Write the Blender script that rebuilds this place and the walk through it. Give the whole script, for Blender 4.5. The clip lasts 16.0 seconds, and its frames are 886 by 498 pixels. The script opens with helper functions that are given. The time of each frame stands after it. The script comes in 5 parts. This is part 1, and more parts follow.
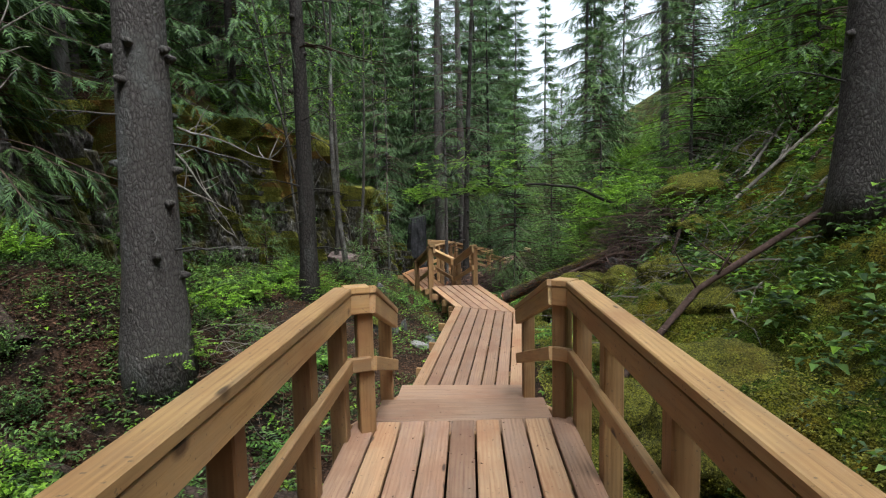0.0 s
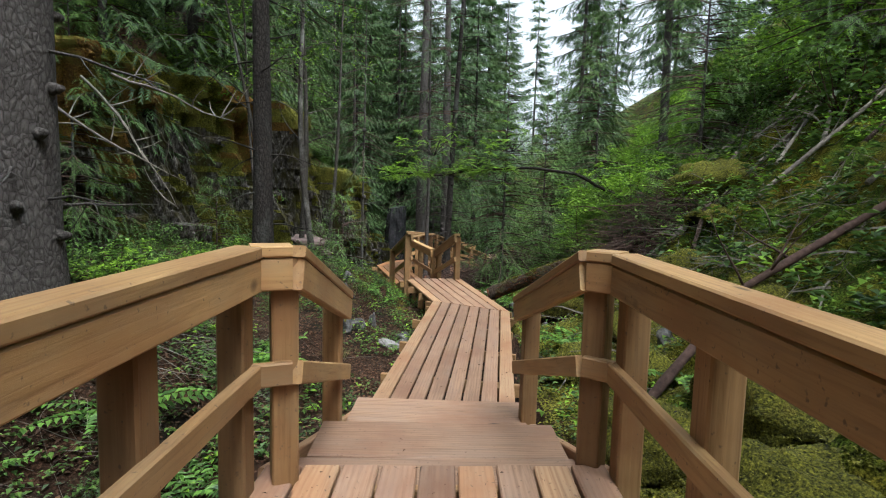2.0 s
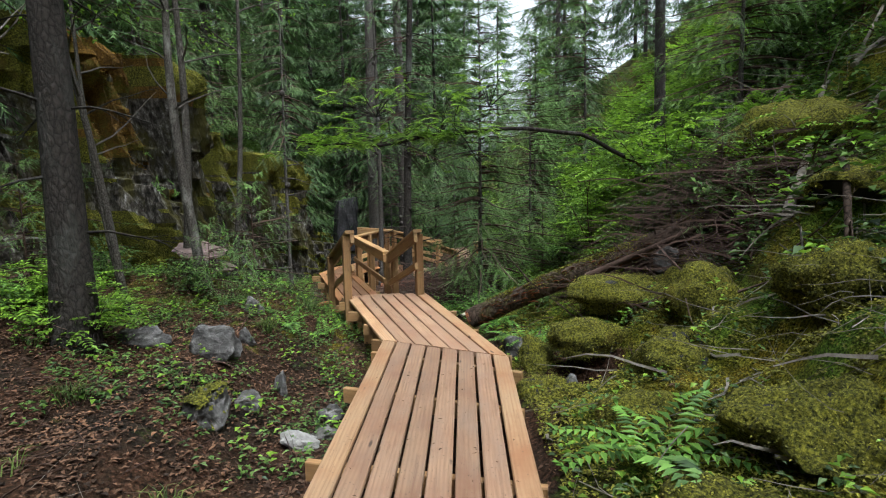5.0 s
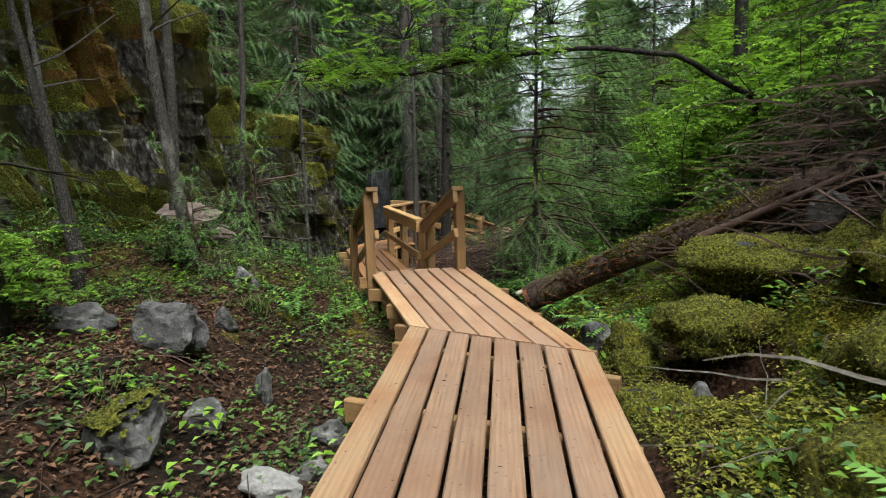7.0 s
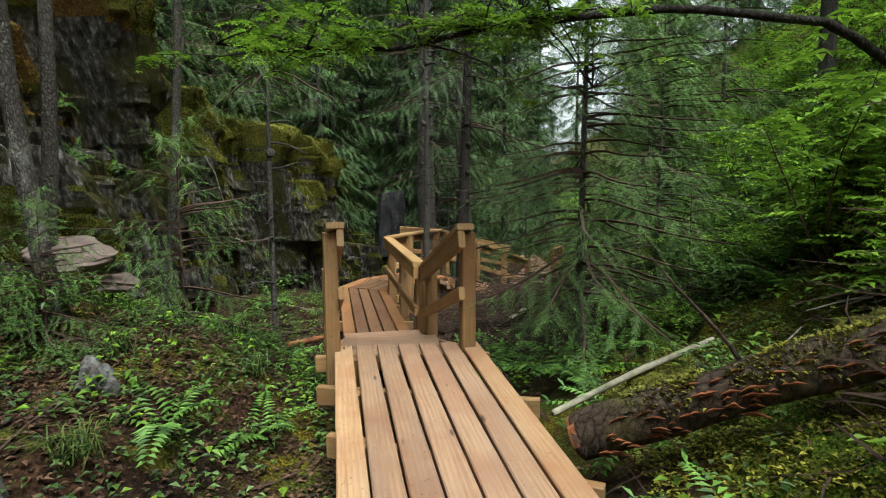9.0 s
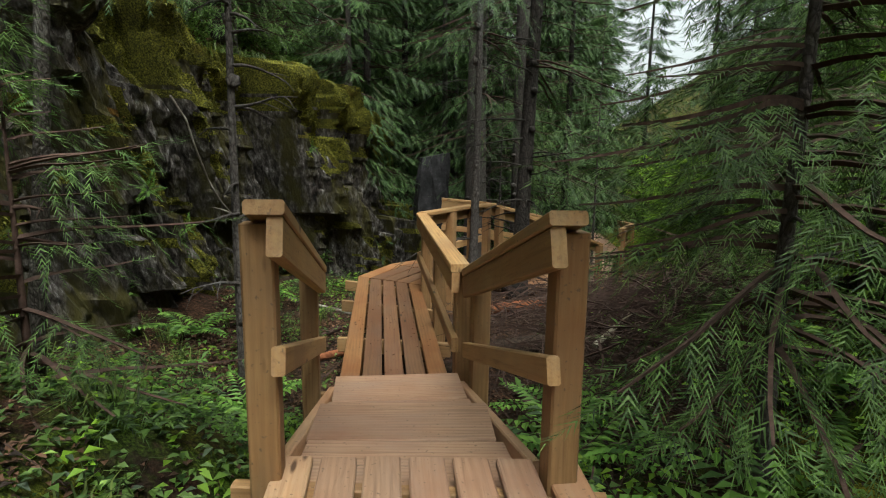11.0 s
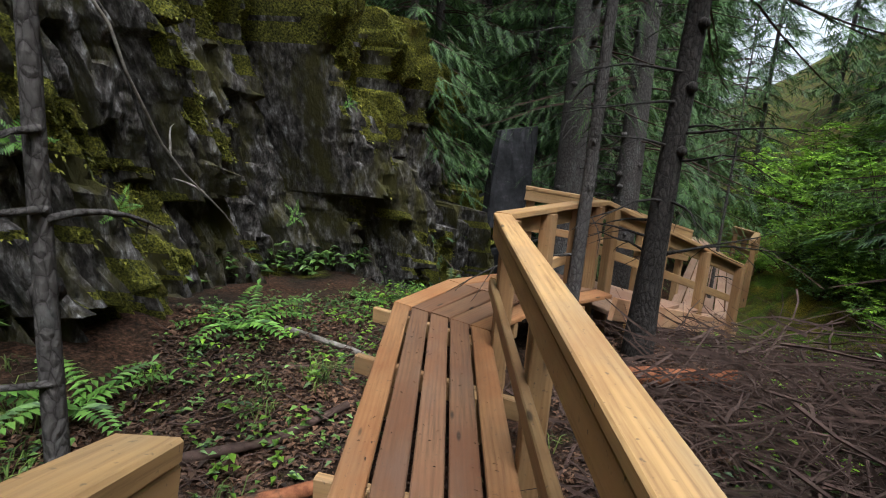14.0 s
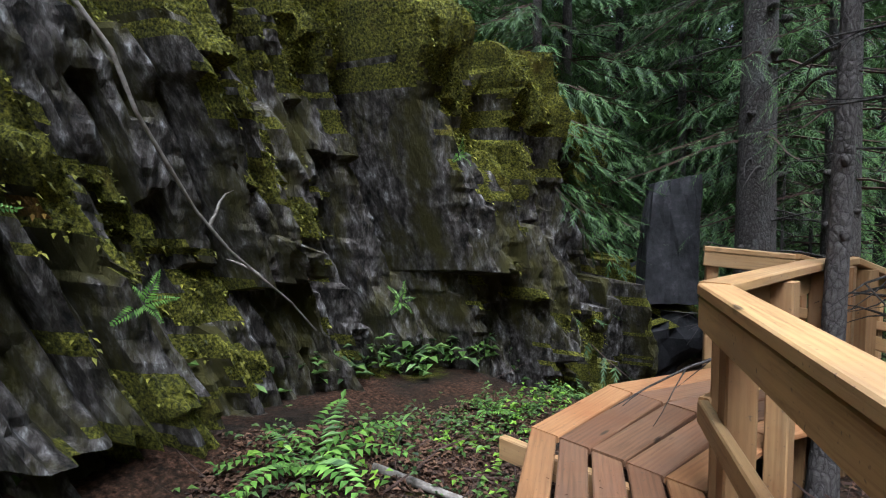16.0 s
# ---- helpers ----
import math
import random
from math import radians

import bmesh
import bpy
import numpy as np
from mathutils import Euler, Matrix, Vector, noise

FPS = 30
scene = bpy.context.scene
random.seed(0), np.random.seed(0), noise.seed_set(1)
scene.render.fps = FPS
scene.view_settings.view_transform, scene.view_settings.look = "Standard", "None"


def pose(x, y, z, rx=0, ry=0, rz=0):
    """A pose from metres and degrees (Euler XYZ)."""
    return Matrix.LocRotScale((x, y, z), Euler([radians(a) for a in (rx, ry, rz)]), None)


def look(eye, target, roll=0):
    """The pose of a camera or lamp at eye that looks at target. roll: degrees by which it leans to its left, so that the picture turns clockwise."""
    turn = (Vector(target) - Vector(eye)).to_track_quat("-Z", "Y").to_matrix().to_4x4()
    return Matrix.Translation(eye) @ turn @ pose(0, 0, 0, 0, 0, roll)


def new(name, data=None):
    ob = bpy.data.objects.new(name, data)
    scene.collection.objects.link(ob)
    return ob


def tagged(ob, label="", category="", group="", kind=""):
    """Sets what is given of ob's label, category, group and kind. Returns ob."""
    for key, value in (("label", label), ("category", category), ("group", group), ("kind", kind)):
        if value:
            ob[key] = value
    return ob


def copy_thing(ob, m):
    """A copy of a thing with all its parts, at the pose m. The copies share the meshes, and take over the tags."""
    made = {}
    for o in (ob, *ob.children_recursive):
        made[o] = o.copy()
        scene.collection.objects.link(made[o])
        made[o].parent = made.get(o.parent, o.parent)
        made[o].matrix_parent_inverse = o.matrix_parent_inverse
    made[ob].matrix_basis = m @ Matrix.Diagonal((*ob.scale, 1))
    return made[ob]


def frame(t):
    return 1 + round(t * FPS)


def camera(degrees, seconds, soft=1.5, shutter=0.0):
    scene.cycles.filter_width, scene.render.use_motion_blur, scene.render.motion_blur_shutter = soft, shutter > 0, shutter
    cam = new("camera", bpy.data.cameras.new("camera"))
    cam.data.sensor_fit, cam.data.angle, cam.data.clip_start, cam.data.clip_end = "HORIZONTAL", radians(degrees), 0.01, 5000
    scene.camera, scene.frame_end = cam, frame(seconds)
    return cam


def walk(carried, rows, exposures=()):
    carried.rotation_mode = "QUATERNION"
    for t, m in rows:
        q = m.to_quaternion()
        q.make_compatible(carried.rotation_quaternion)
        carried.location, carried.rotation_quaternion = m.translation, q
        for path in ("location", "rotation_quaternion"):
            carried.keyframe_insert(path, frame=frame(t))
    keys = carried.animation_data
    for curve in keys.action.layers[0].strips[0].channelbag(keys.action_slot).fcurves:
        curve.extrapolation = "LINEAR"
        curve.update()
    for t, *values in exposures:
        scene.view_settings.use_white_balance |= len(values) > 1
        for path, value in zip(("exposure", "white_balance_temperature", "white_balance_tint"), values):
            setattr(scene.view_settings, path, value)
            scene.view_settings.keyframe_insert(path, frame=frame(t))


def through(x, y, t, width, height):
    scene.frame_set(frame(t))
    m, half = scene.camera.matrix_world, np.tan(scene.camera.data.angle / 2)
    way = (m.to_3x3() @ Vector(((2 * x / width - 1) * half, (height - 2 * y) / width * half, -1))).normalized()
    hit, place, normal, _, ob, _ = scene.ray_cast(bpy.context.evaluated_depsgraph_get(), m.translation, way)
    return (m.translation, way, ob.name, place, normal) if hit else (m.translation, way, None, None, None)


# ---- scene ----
cam = camera(77.3, 16.0, soft=1.1)
PATH = [
    (0, (1.085, 0.519, 1.877), (0.903, 2.5, 1.679), -1.3),
    (0.5, (1.071, 0.772, 1.767), (0.809, 2.741, 1.53), 1.8),
    (1, (1.046, 1.027, 1.653), (0.828, 3.002, 1.426), 2.3),
    (1.5, (0.985, 1.337, 1.586), (0.84, 3.32, 1.371), 1.6),
    (2, (0.996, 1.729, 1.552), (0.885, 3.716, 1.353), 1.5),
    (2.5, (0.972, 2.179, 1.591), (1.006, 4.17, 1.412), -2.2),
    (2.7, (0.958, 2.363, 1.565), (0.999, 4.355, 1.389), -0.7),
    (3, (0.96, 2.635, 1.597), (0.942, 4.627, 1.42), -0.9),
    (3.2, (0.954, 2.842, 1.599), (0.911, 4.833, 1.408), 0.4),
    (5.3, (0.967, 4.943, 1.332), (0.982, 6.928, 1.086), -1.4),
    (5.5, (0.968, 5.065, 1.298), (0.884, 7.043, 1.012), -0.8),
    (6, (0.93, 5.404, 1.212), (0.837, 7.382, 0.934), -2.4),
    (6.5, (0.933, 5.743, 1.093), (0.849, 7.723, 0.823), -0.9),
    (7, (0.893, 6.142, 0.992), (0.763, 8.118, 0.715), -1.8),
    (7.5, (0.918, 6.61, 0.961), (0.83, 8.592, 0.707), -2.2),
    (8, (0.934, 7.084, 0.97), (0.778, 9.065, 0.743), -1.4),
    (8.5, (0.945, 7.588, 1.008), (0.798, 9.571, 0.795), -2.8),
    (9, (0.956, 8.034, 1.055), (0.731, 10.01, 0.848), -0.4),
    (9.2, (0.956, 8.227, 1.042), (0.706, 10.201, 0.838), 0.0),
    (11.3, (0.596, 10.364, 0.98), (0.14, 12.283, 0.648), 1.5),
    (11.5, (0.564, 10.533, 1.002), (0.051, 12.438, 0.672), 2.2),
    (12, (0.444, 10.939, 0.997), (-0.109, 12.835, 0.679), 2.7),
    (12.5, (0.322, 11.326, 1.005), (-0.235, 13.22, 0.683), 2.2),
    (13, (0.211, 11.689, 1.026), (-0.424, 13.56, 0.716), 3.8),
    (13.5, (0.109, 12.035, 0.933), (-0.431, 13.933, 0.607), 2.3),
    (14, (-0.005, 12.369, 0.867), (-0.605, 14.235, 0.466), 4.4),
    (14.5, (-0.085, 12.621, 0.787), (-0.716, 14.482, 0.414), 2.9),
    (15, (-0.181, 12.923, 0.736), (-0.782, 14.801, 0.403), 3.6),
    (15.5, (-0.315, 13.241, 0.671), (-1.119, 15.056, 0.422), 2.2),
    (16, (-0.499, 13.566, 0.683), (-1.553, 15.26, 0.547), -0.3),
]
EXPOSURES = [(0.0, 1.42, 5850, 2), (4.0, 1.55, 5800, 1), (7.0, 1.55, 6150, -2), (9.0, 1.42, 6200, -5), (11.5, 1.12, 6350, -1), (12.5, 1.35, 6000, 2), (14.5, 1.45, 5650, 4), (16.0, 1.75, 5350, 6)]
walk(cam, [(t, look(eye, target, roll)) for t, eye, target, roll in PATH], EXPOSURES)

# ---------------------------------------------------------------- light
SUN_AZ, SUN_EL = 148.0, 60.0
world = bpy.data.worlds.new("forest_sky")
scene.world = world
world.use_nodes = True
wn = world.node_tree
sky = wn.nodes.new("ShaderNodeTexSky")
sky.sky_type = "NISHITA"
sky.sun_disc = False
sky.sun_elevation, sky.sun_rotation = radians(SUN_EL), radians(SUN_AZ)
sky.air_density, sky.dust_density, sky.ozone_density = 1.0, 6.0, 1.0
soft_sky = wn.nodes.new("ShaderNodeHueSaturation")
soft_sky.inputs["Saturation"].default_value = 0.15
wn.links.new(sky.outputs[0], soft_sky.inputs["Color"])
wn.links.new(soft_sky.outputs[0], wn.nodes["Background"].inputs[0])
wn.nodes["Background"].inputs[1].default_value = 0.15
sun = new("overcast_sun", bpy.data.lights.new("overcast_sun", "SUN"))
sun.data.energy, sun.data.angle, sun.data.color = 1.5, radians(28), (1.0, 0.97, 0.92)
az, el = radians(SUN_AZ), radians(SUN_EL)
sun.matrix_world = look((math.sin(az) * math.cos(el) * 60, math.cos(az) * math.cos(el) * 60, math.sin(el) * 60), (0, 0, 0))

# ---------------------------------------------------------------- materials


def mat_base(name, rough=0.8, spec=0.3):
    m = bpy.data.materials.new(name)
    m.use_nodes = True
    nt = m.node_tree
    b = nt.nodes["Principled BSDF"]
    b.inputs["Roughness"].default_value = rough
    b.inputs["Specular IOR Level"].default_value = spec
    return m, nt, b


def node(nt, kind, **vals):
    n = nt.nodes.new(kind)
    for k, v in vals.items():
        n.inputs[k.replace("_", " ")].default_value = v
    return n


def ramp(nt, src, stops):
    r = nt.nodes.new("ShaderNodeValToRGB")
    e = r.color_ramp.elements
    while len(e) < len(stops):
        e.new(0.5)
    for q, (p, c) in zip(e, stops):
        q.position, q.color = p, (*c, 1)
    nt.links.new(src, r.inputs[0])
    return r.outputs[0]


def mix(nt, fac, a, b, blend="MIX"):
    n = nt.nodes.new("ShaderNodeMix")
    n.data_type, n.blend_type = "RGBA", blend
    for sock, v in ((n.inputs[0], fac), (n.inputs[6], a), (n.inputs[7], b)):
        if isinstance(v, bpy.types.NodeSocket):
            nt.links.new(v, sock)
        else:
            sock.default_value = v if isinstance(v, (int, float)) else (*v, 1)
    return n.outputs[2]


def coords(nt, scale, kind="Object", spread=True):
    tc = nt.nodes.new("ShaderNodeTexCoord")
    mp = nt.nodes.new("ShaderNodeMapping")
    mp.inputs["Scale"].default_value = scale
    nt.links.new(tc.outputs[kind], mp.inputs["Vector"])
    if spread:
        oi = nt.nodes.new("ShaderNodeObjectInfo")
        k = nt.nodes.new("ShaderNodeMath")
        k.operation = "MULTIPLY"
        k.inputs[1].default_value = 37.0
        nt.links.new(oi.outputs["Random"], k.inputs[0])
        nt.links.new(k.outputs[0], mp.inputs["Location"])
    return mp.outputs[0]


def noise_tex(nt, vec, scale, detail=5.0, rough=0.6, warp=0.0):
    n = node(nt, "ShaderNodeTexNoise", Scale=scale, Detail=detail, Roughness=rough, Distortion=warp)
    nt.links.new(vec, n.inputs["Vector"])
    return n.outputs["Fac"]


def bump(nt, b, height, strength, dist):
    n = node(nt, "ShaderNodeBump", Strength=strength, Distance=dist)
    nt.links.new(height, n.inputs["Height"])
    nt.links.new(n.outputs[0], b.inputs["Normal"])


def wood(name, light, dark, stain, gray):
    """Sawn softwood: long grain along local X, knots, damp stains, greyed patches, a tone of its own for each board."""
    m, nt, b = mat_base(name, 0.62, 0.35)
    v = coords(nt, (1, 1, 1))
    grain_v = coords(nt, (1.2, 26, 26))
    fine = noise_tex(nt, grain_v, 2.2, 7, 0.65, 0.6)
    col = ramp(nt, fine, [(0.3, dark), (0.5, light), (0.72, [min(1, c * 1.16) for c in light])])
    rings = nt.nodes.new("ShaderNodeTexWave")
    rings.wave_type, rings.bands_direction = "BANDS", "Y"
    for k, s in (("Scale", 9.0), ("Distortion", 7.0), ("Detail", 3.0), ("Detail Scale", 0.35)):
        rings.inputs[k].default_value = s
    nt.links.new(coords(nt, (0.35, 1.5, 1.5)), rings.inputs["Vector"])
    col = mix(nt, 0.3, col, ramp(nt, rings.outputs["Fac"], [(0.1, dark), (0.8, light)]))
    blot = noise_tex(nt, v, 1.7, 4, 0.6)
    bl = ramp(nt, blot, [(0.42, (0, 0, 0)), (0.7, (1, 1, 1))])
    col = mix(nt, bl, col, stain)
    gr = ramp(nt, noise_tex(nt, coords(nt, (0.8, 3, 3)), 2.6, 6, 0.7), [(0.45, (0, 0, 0)), (0.8, (0.75, 0.75, 0.75))])
    col = mix(nt, gr, col, gray)
    vor = node(nt, "ShaderNodeTexVoronoi", Scale=1.0)
    nt.links.new(coords(nt, (1.9, 8, 3)), vor.inputs["Vector"])
    kn = ramp(nt, vor.outputs["Distance"], [(0.05, (1, 1, 1)), (0.1, (0, 0, 0))])
    col = mix(nt, kn, col, [c * 0.33 for c in dark])
    dirt = ramp(nt, noise_tex(nt, v, 60, 2, 0.5), [(0.66, (0, 0, 0)), (0.74, (0.7, 0.7, 0.7))])
    col = mix(nt, dirt, col, (0.09, 0.06, 0.04))
    oi = nt.nodes.new("ShaderNodeObjectInfo")
    hsv = nt.nodes.new("ShaderNodeHueSaturation")
    mr = nt.nodes.new("ShaderNodeMapRange")
    mr.inputs["To Min"].default_value, mr.inputs["To Max"].default_value = 0.74, 1.16
    nt.links.new(oi.outputs["Random"], mr.inputs["Value"])
    nt.links.new(mr.outputs[0], hsv.inputs["Value"])
    nt.links.new(col, hsv.inputs["Color"])
    nt.links.new(hsv.outputs[0], b.inputs["Base Color"])
    bump(nt, b, fine, 0.35, 0.004)
    return m


def rough_surface(name, scale, stops, patch=None, patch_stops=(0.5, 0.6), patch_scale=3.0, bump_s=0.6, bump_d=0.03, stretch=(1, 1, 1), rough=0.9, spread=True, spec=0.2):
    m, nt, b = mat_base(name, rough, spec)
    v = coords(nt, stretch, spread=spread)
    n1 = noise_tex(nt, v, scale, 9, 0.68)
    col = ramp(nt, n1, stops)
    if patch:
        f = ramp(nt, noise_tex(nt, v, patch_scale, 6, 0.65), [(patch_stops[0], (0, 0, 0)), (patch_stops[1], (1, 1, 1))])
        col = mix(nt, f, col, patch)
    big = ramp(nt, noise_tex(nt, v, scale * 0.12, 3, 0.5), [(0.3, (0.7, 0.7, 0.7)), (0.7, (1.25, 1.25, 1.25))])
    col = mix(nt, 1.0, col, big, "MULTIPLY")
    nt.links.new(col, b.inputs["Base Color"])
    bump(nt, b, n1, bump_s, bump_d)
    return m


def leaf_mat(name, a, b_, rough=0.5, through=0.25):
    """Leaves and needles: a tone for each island, a little light through the blade."""
    m, nt, b = mat_base(name, rough, 0.35)
    g = nt.nodes.new("ShaderNodeNewGeometry")
    col = ramp(nt, g.outputs["Random Per Island"], [(0.0, [c * 0.4 for c in a]), (0.45, [(c + d) * 0.48 for c, d in zip(a, b_)]), (1.0, [c * 1.1 for c in b_])])
    v = coords(nt, (1, 1, 1))
    col = mix(nt, 1.0, col, ramp(nt, noise_tex(nt, v, 0.9, 3, 0.5), [(0.3, (0.45, 0.45, 0.45)), (0.7, (1.35, 1.3, 1.15))]), "MULTIPLY")
    nt.links.new(col, b.inputs["Base Color"])
    tr = nt.nodes.new("ShaderNodeBsdfTranslucent")
    nt.links.new(col, tr.inputs["Color"])
    ms = nt.nodes.new("ShaderNodeMixShader")
    ms.inputs[0].default_value = through
    nt.links.new(b.outputs[0], ms.inputs[1])
    nt.links.new(tr.outputs[0], ms.inputs[2])
    nt.links.new(ms.outputs[0], nt.nodes["Material Output"].inputs["Surface"])
    return m


def bark_mat(name, a, b_, lichen, flake=26.0):
    m, nt, b = mat_base(name, 0.92, 0.15)
    v = coords(nt, (1, 1, 0.55))
    vor = node(nt, "ShaderNodeTexVoronoi", Scale=flake)
    vor.feature = "DISTANCE_TO_EDGE"
    wv = nt.nodes.new("ShaderNodeMix")
    wv.data_type = "VECTOR"
    wv.inputs[0].default_value = 0.06
    nz = node(nt, "ShaderNodeTexNoise", Scale=9.0, Detail=4.0)
    nt.links.new(v, nz.inputs["Vector"])
    nt.links.new(v, wv.inputs[4])
    nt.links.new(nz.outputs["Color"], wv.inputs[5])
    nt.links.new(wv.outputs[1], vor.inputs["Vector"])
    n1 = noise_tex(nt, v, 40, 6, 0.7)
    col = ramp(nt, vor.outputs["Distance"], [(0.0, [c * 0.5 for c in a]), (0.04, [(c + d) * 0.36 for c, d in zip(a, b_)]), (0.16, [c * 0.68 for c in b_]), (0.5, [c * 0.88 for c in b_])])
    col = mix(nt, ramp(nt, n1, [(0.4, (0, 0, 0)), (0.7, (0.6, 0.6, 0.6))]), col, a)
    f = ramp(nt, noise_tex(nt, v, 2.3, 6, 0.7), [(0.55, (0, 0, 0)), (0.72, (0.8, 0.8, 0.8))])
    col = mix(nt, f, col, lichen)
    nt.links.new(col, b.inputs["Base Color"])
    add = nt.nodes.new("ShaderNodeMath")
    add.operation = "ADD"
    nt.links.new(n1, add.inputs[0])
    nt.links.new(vor.outputs["Distance"], add.inputs[1])
    bump(nt, b, add.outputs[0], 0.9, 0.02)
    return m


M_DECK = wood("deck_pine", (0.340, 0.204, 0.130), (0.170, 0.091, 0.055), (0.227, 0.112, 0.068), (0.258, 0.180, 0.142))
M_DECK_FRESH = wood("deck_pine_fresh", (0.433, 0.261, 0.147), (0.247, 0.128, 0.067), (0.309, 0.138, 0.067), (0.340, 0.233, 0.157))
M_DECK_DARK = wood("deck_pine_damp", (0.196, 0.100, 0.052), (0.090, 0.043, 0.022), (0.145, 0.058, 0.027), (0.138, 0.087, 0.065))
M_DECK_EDGE = wood("deck_pine_orange", (0.298, 0.143, 0.059), (0.161, 0.068, 0.026), (0.217, 0.078, 0.027), (0.226, 0.128, 0.068))
M_RAIL = wood("rail_pine", (0.415, 0.246, 0.104), (0.206, 0.106, 0.042), (0.277, 0.138, 0.057), (0.288, 0.205, 0.124))
M_POST = wood("post_pine", (0.308, 0.179, 0.079), (0.165, 0.085, 0.034), (0.206, 0.094, 0.037), (0.206, 0.135, 0.075))
M_BARK = bark_mat("spruce_bark", (0.045, 0.037, 0.034), (0.115, 0.10, 0.094), (0.12, 0.12, 0.115), 34.0)
M_BARK_DARK = bark_mat("dark_wet_bark", (0.014, 0.011, 0.010), (0.045, 0.037, 0.033), (0.05, 0.05, 0.045))
M_BIRCH = bark_mat("birch_bark", (0.025, 0.02, 0.016), (0.11, 0.095, 0.085), (0.27, 0.26, 0.24), 55.0)
M_LOG = bark_mat("fallen_log_bark", (0.018, 0.012, 0.009), (0.10, 0.068, 0.052), (0.10, 0.10, 0.022), 22.0)
M_CUT = rough_surface("red_cut_wood", 18, [(0.3, (0.10, 0.03, 0.014)), (0.6, (0.27, 0.10, 0.045))], (0.05, 0.03, 0.02), (0.55, 0.65), 5, 0.6, 0.02)
M_DEAD = rough_surface("dead_grey_wood", 22, [(0.3, (0.075, 0.058, 0.048)), (0.6, (0.22, 0.19, 0.165)), (0.8, (0.36, 0.34, 0.31))], None, bump_s=0.5, bump_d=0.01)
M_TWIG = rough_surface("dead_brown_twigs", 20, [(0.3, (0.028, 0.016, 0.013)), (0.6, (0.075, 0.045, 0.036)), (0.8, (0.15, 0.10, 0.08))], None, bump_s=0.3, bump_d=0.01)
M_PALE = rough_surface("pale_debarked_wood", 16, [(0.3, (0.15, 0.125, 0.09)), (0.6, (0.31, 0.28, 0.22))], (0.14, 0.13, 0.08), (0.55, 0.66), 4, 0.4, 0.01)
M_ROCK = rough_surface("grey_schist", 15, [(0.36, (0.007, 0.006, 0.005)), (0.48, (0.05, 0.041, 0.036)), (0.6, (0.15, 0.134, 0.128)), (0.7, (0.46, 0.44, 0.44))], (0.05, 0.043, 0.011), (0.46, 0.6), 2.6, 1.0, 0.06, (1, 1, 0.4))
M_STONE = rough_surface("pale_grey_stone", 9, [(0.3, (0.022, 0.02, 0.02)), (0.52, (0.085, 0.078, 0.078)), (0.75, (0.24, 0.225, 0.225))], (0.06, 0.07, 0.02), (0.62, 0.72), 3, 0.8, 0.03)
M_QUARTZ = rough_surface("pale_quartz", 9, [(0.3, (0.07, 0.062, 0.06)), (0.55, (0.2, 0.185, 0.18)), (0.8, (0.4, 0.38, 0.37))], (0.06, 0.05, 0.04), (0.6, 0.7), 3, 0.8, 0.03)
M_SLAB = rough_surface("reddish_slab", 9, [(0.3, (0.08, 0.055, 0.052)), (0.7, (0.20, 0.145, 0.135))], None, bump_s=0.5, bump_d=0.02)
M_DARKROCK = rough_surface("dark_wet_rock", 6, [(0.3, (0.010, 0.009, 0.010)), (0.6, (0.035, 0.033, 0.036)), (0.85, (0.11, 0.10, 0.115))], None, bump_s=0.7, bump_d=0.03, rough=0.88)
M_MOSS = rough_surface("yellow_green_moss", 60, [(0.36, (0.008, 0.009, 0.002)), (0.5, (0.085, 0.083, 0.010)), (0.68, (0.26, 0.24, 0.03))], (0.11, 0.075, 0.014), (0.58, 0.76), 2.2, 1.0, 0.03)
M_MOSS_RUST = rough_surface("rust_moss", 50, [(0.34, (0.03, 0.015, 0.003)), (0.55, (0.12, 0.062, 0.010)), (0.75, (0.24, 0.13, 0.024))], (0.10, 0.10, 0.014), (0.5, 0.65), 2.5, 1.0, 0.03)
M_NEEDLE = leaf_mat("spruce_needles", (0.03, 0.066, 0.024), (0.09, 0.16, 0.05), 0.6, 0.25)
# brighter copy for young spruces, sunlight put into the needle colour
M_NEEDLE_SUNLIT = leaf_mat("spruce_needles_sunlit_tone", (0.055, 0.11, 0.03), (0.14, 0.24, 0.065), 0.6, 0.3)
M_LEAF = leaf_mat("bright_leaves", (0.11, 0.23, 0.02), (0.25, 0.42, 0.045), 0.45, 0.4)
M_HERB = leaf_mat("herb_leaves", (0.035, 0.085, 0.018), (0.13, 0.22, 0.05), 0.5, 0.3)
M_FERN = leaf_mat("fern_fronds", (0.08, 0.19, 0.035), (0.19, 0.35, 0.07), 0.5, 0.35)
M_GRASS = leaf_mat("grass_blades", (0.05, 0.10, 0.02), (0.15, 0.2, 0.05), 0.5, 0.3)
M_LITTER = leaf_mat("leaf_litter", (0.035, 0.017, 0.010), (0.13, 0.068, 0.042), 0.8, 0.05)
M_FUZZ = leaf_mat("moss_fuzz", (0.06, 0.064, 0.008), (0.27, 0.26, 0.034), 0.7, 0.25)
M_FUZZ_RUST = leaf_mat("rust_moss_fuzz", (0.10, 0.05, 0.008), (0.30, 0.18, 0.03), 0.7, 0.2)


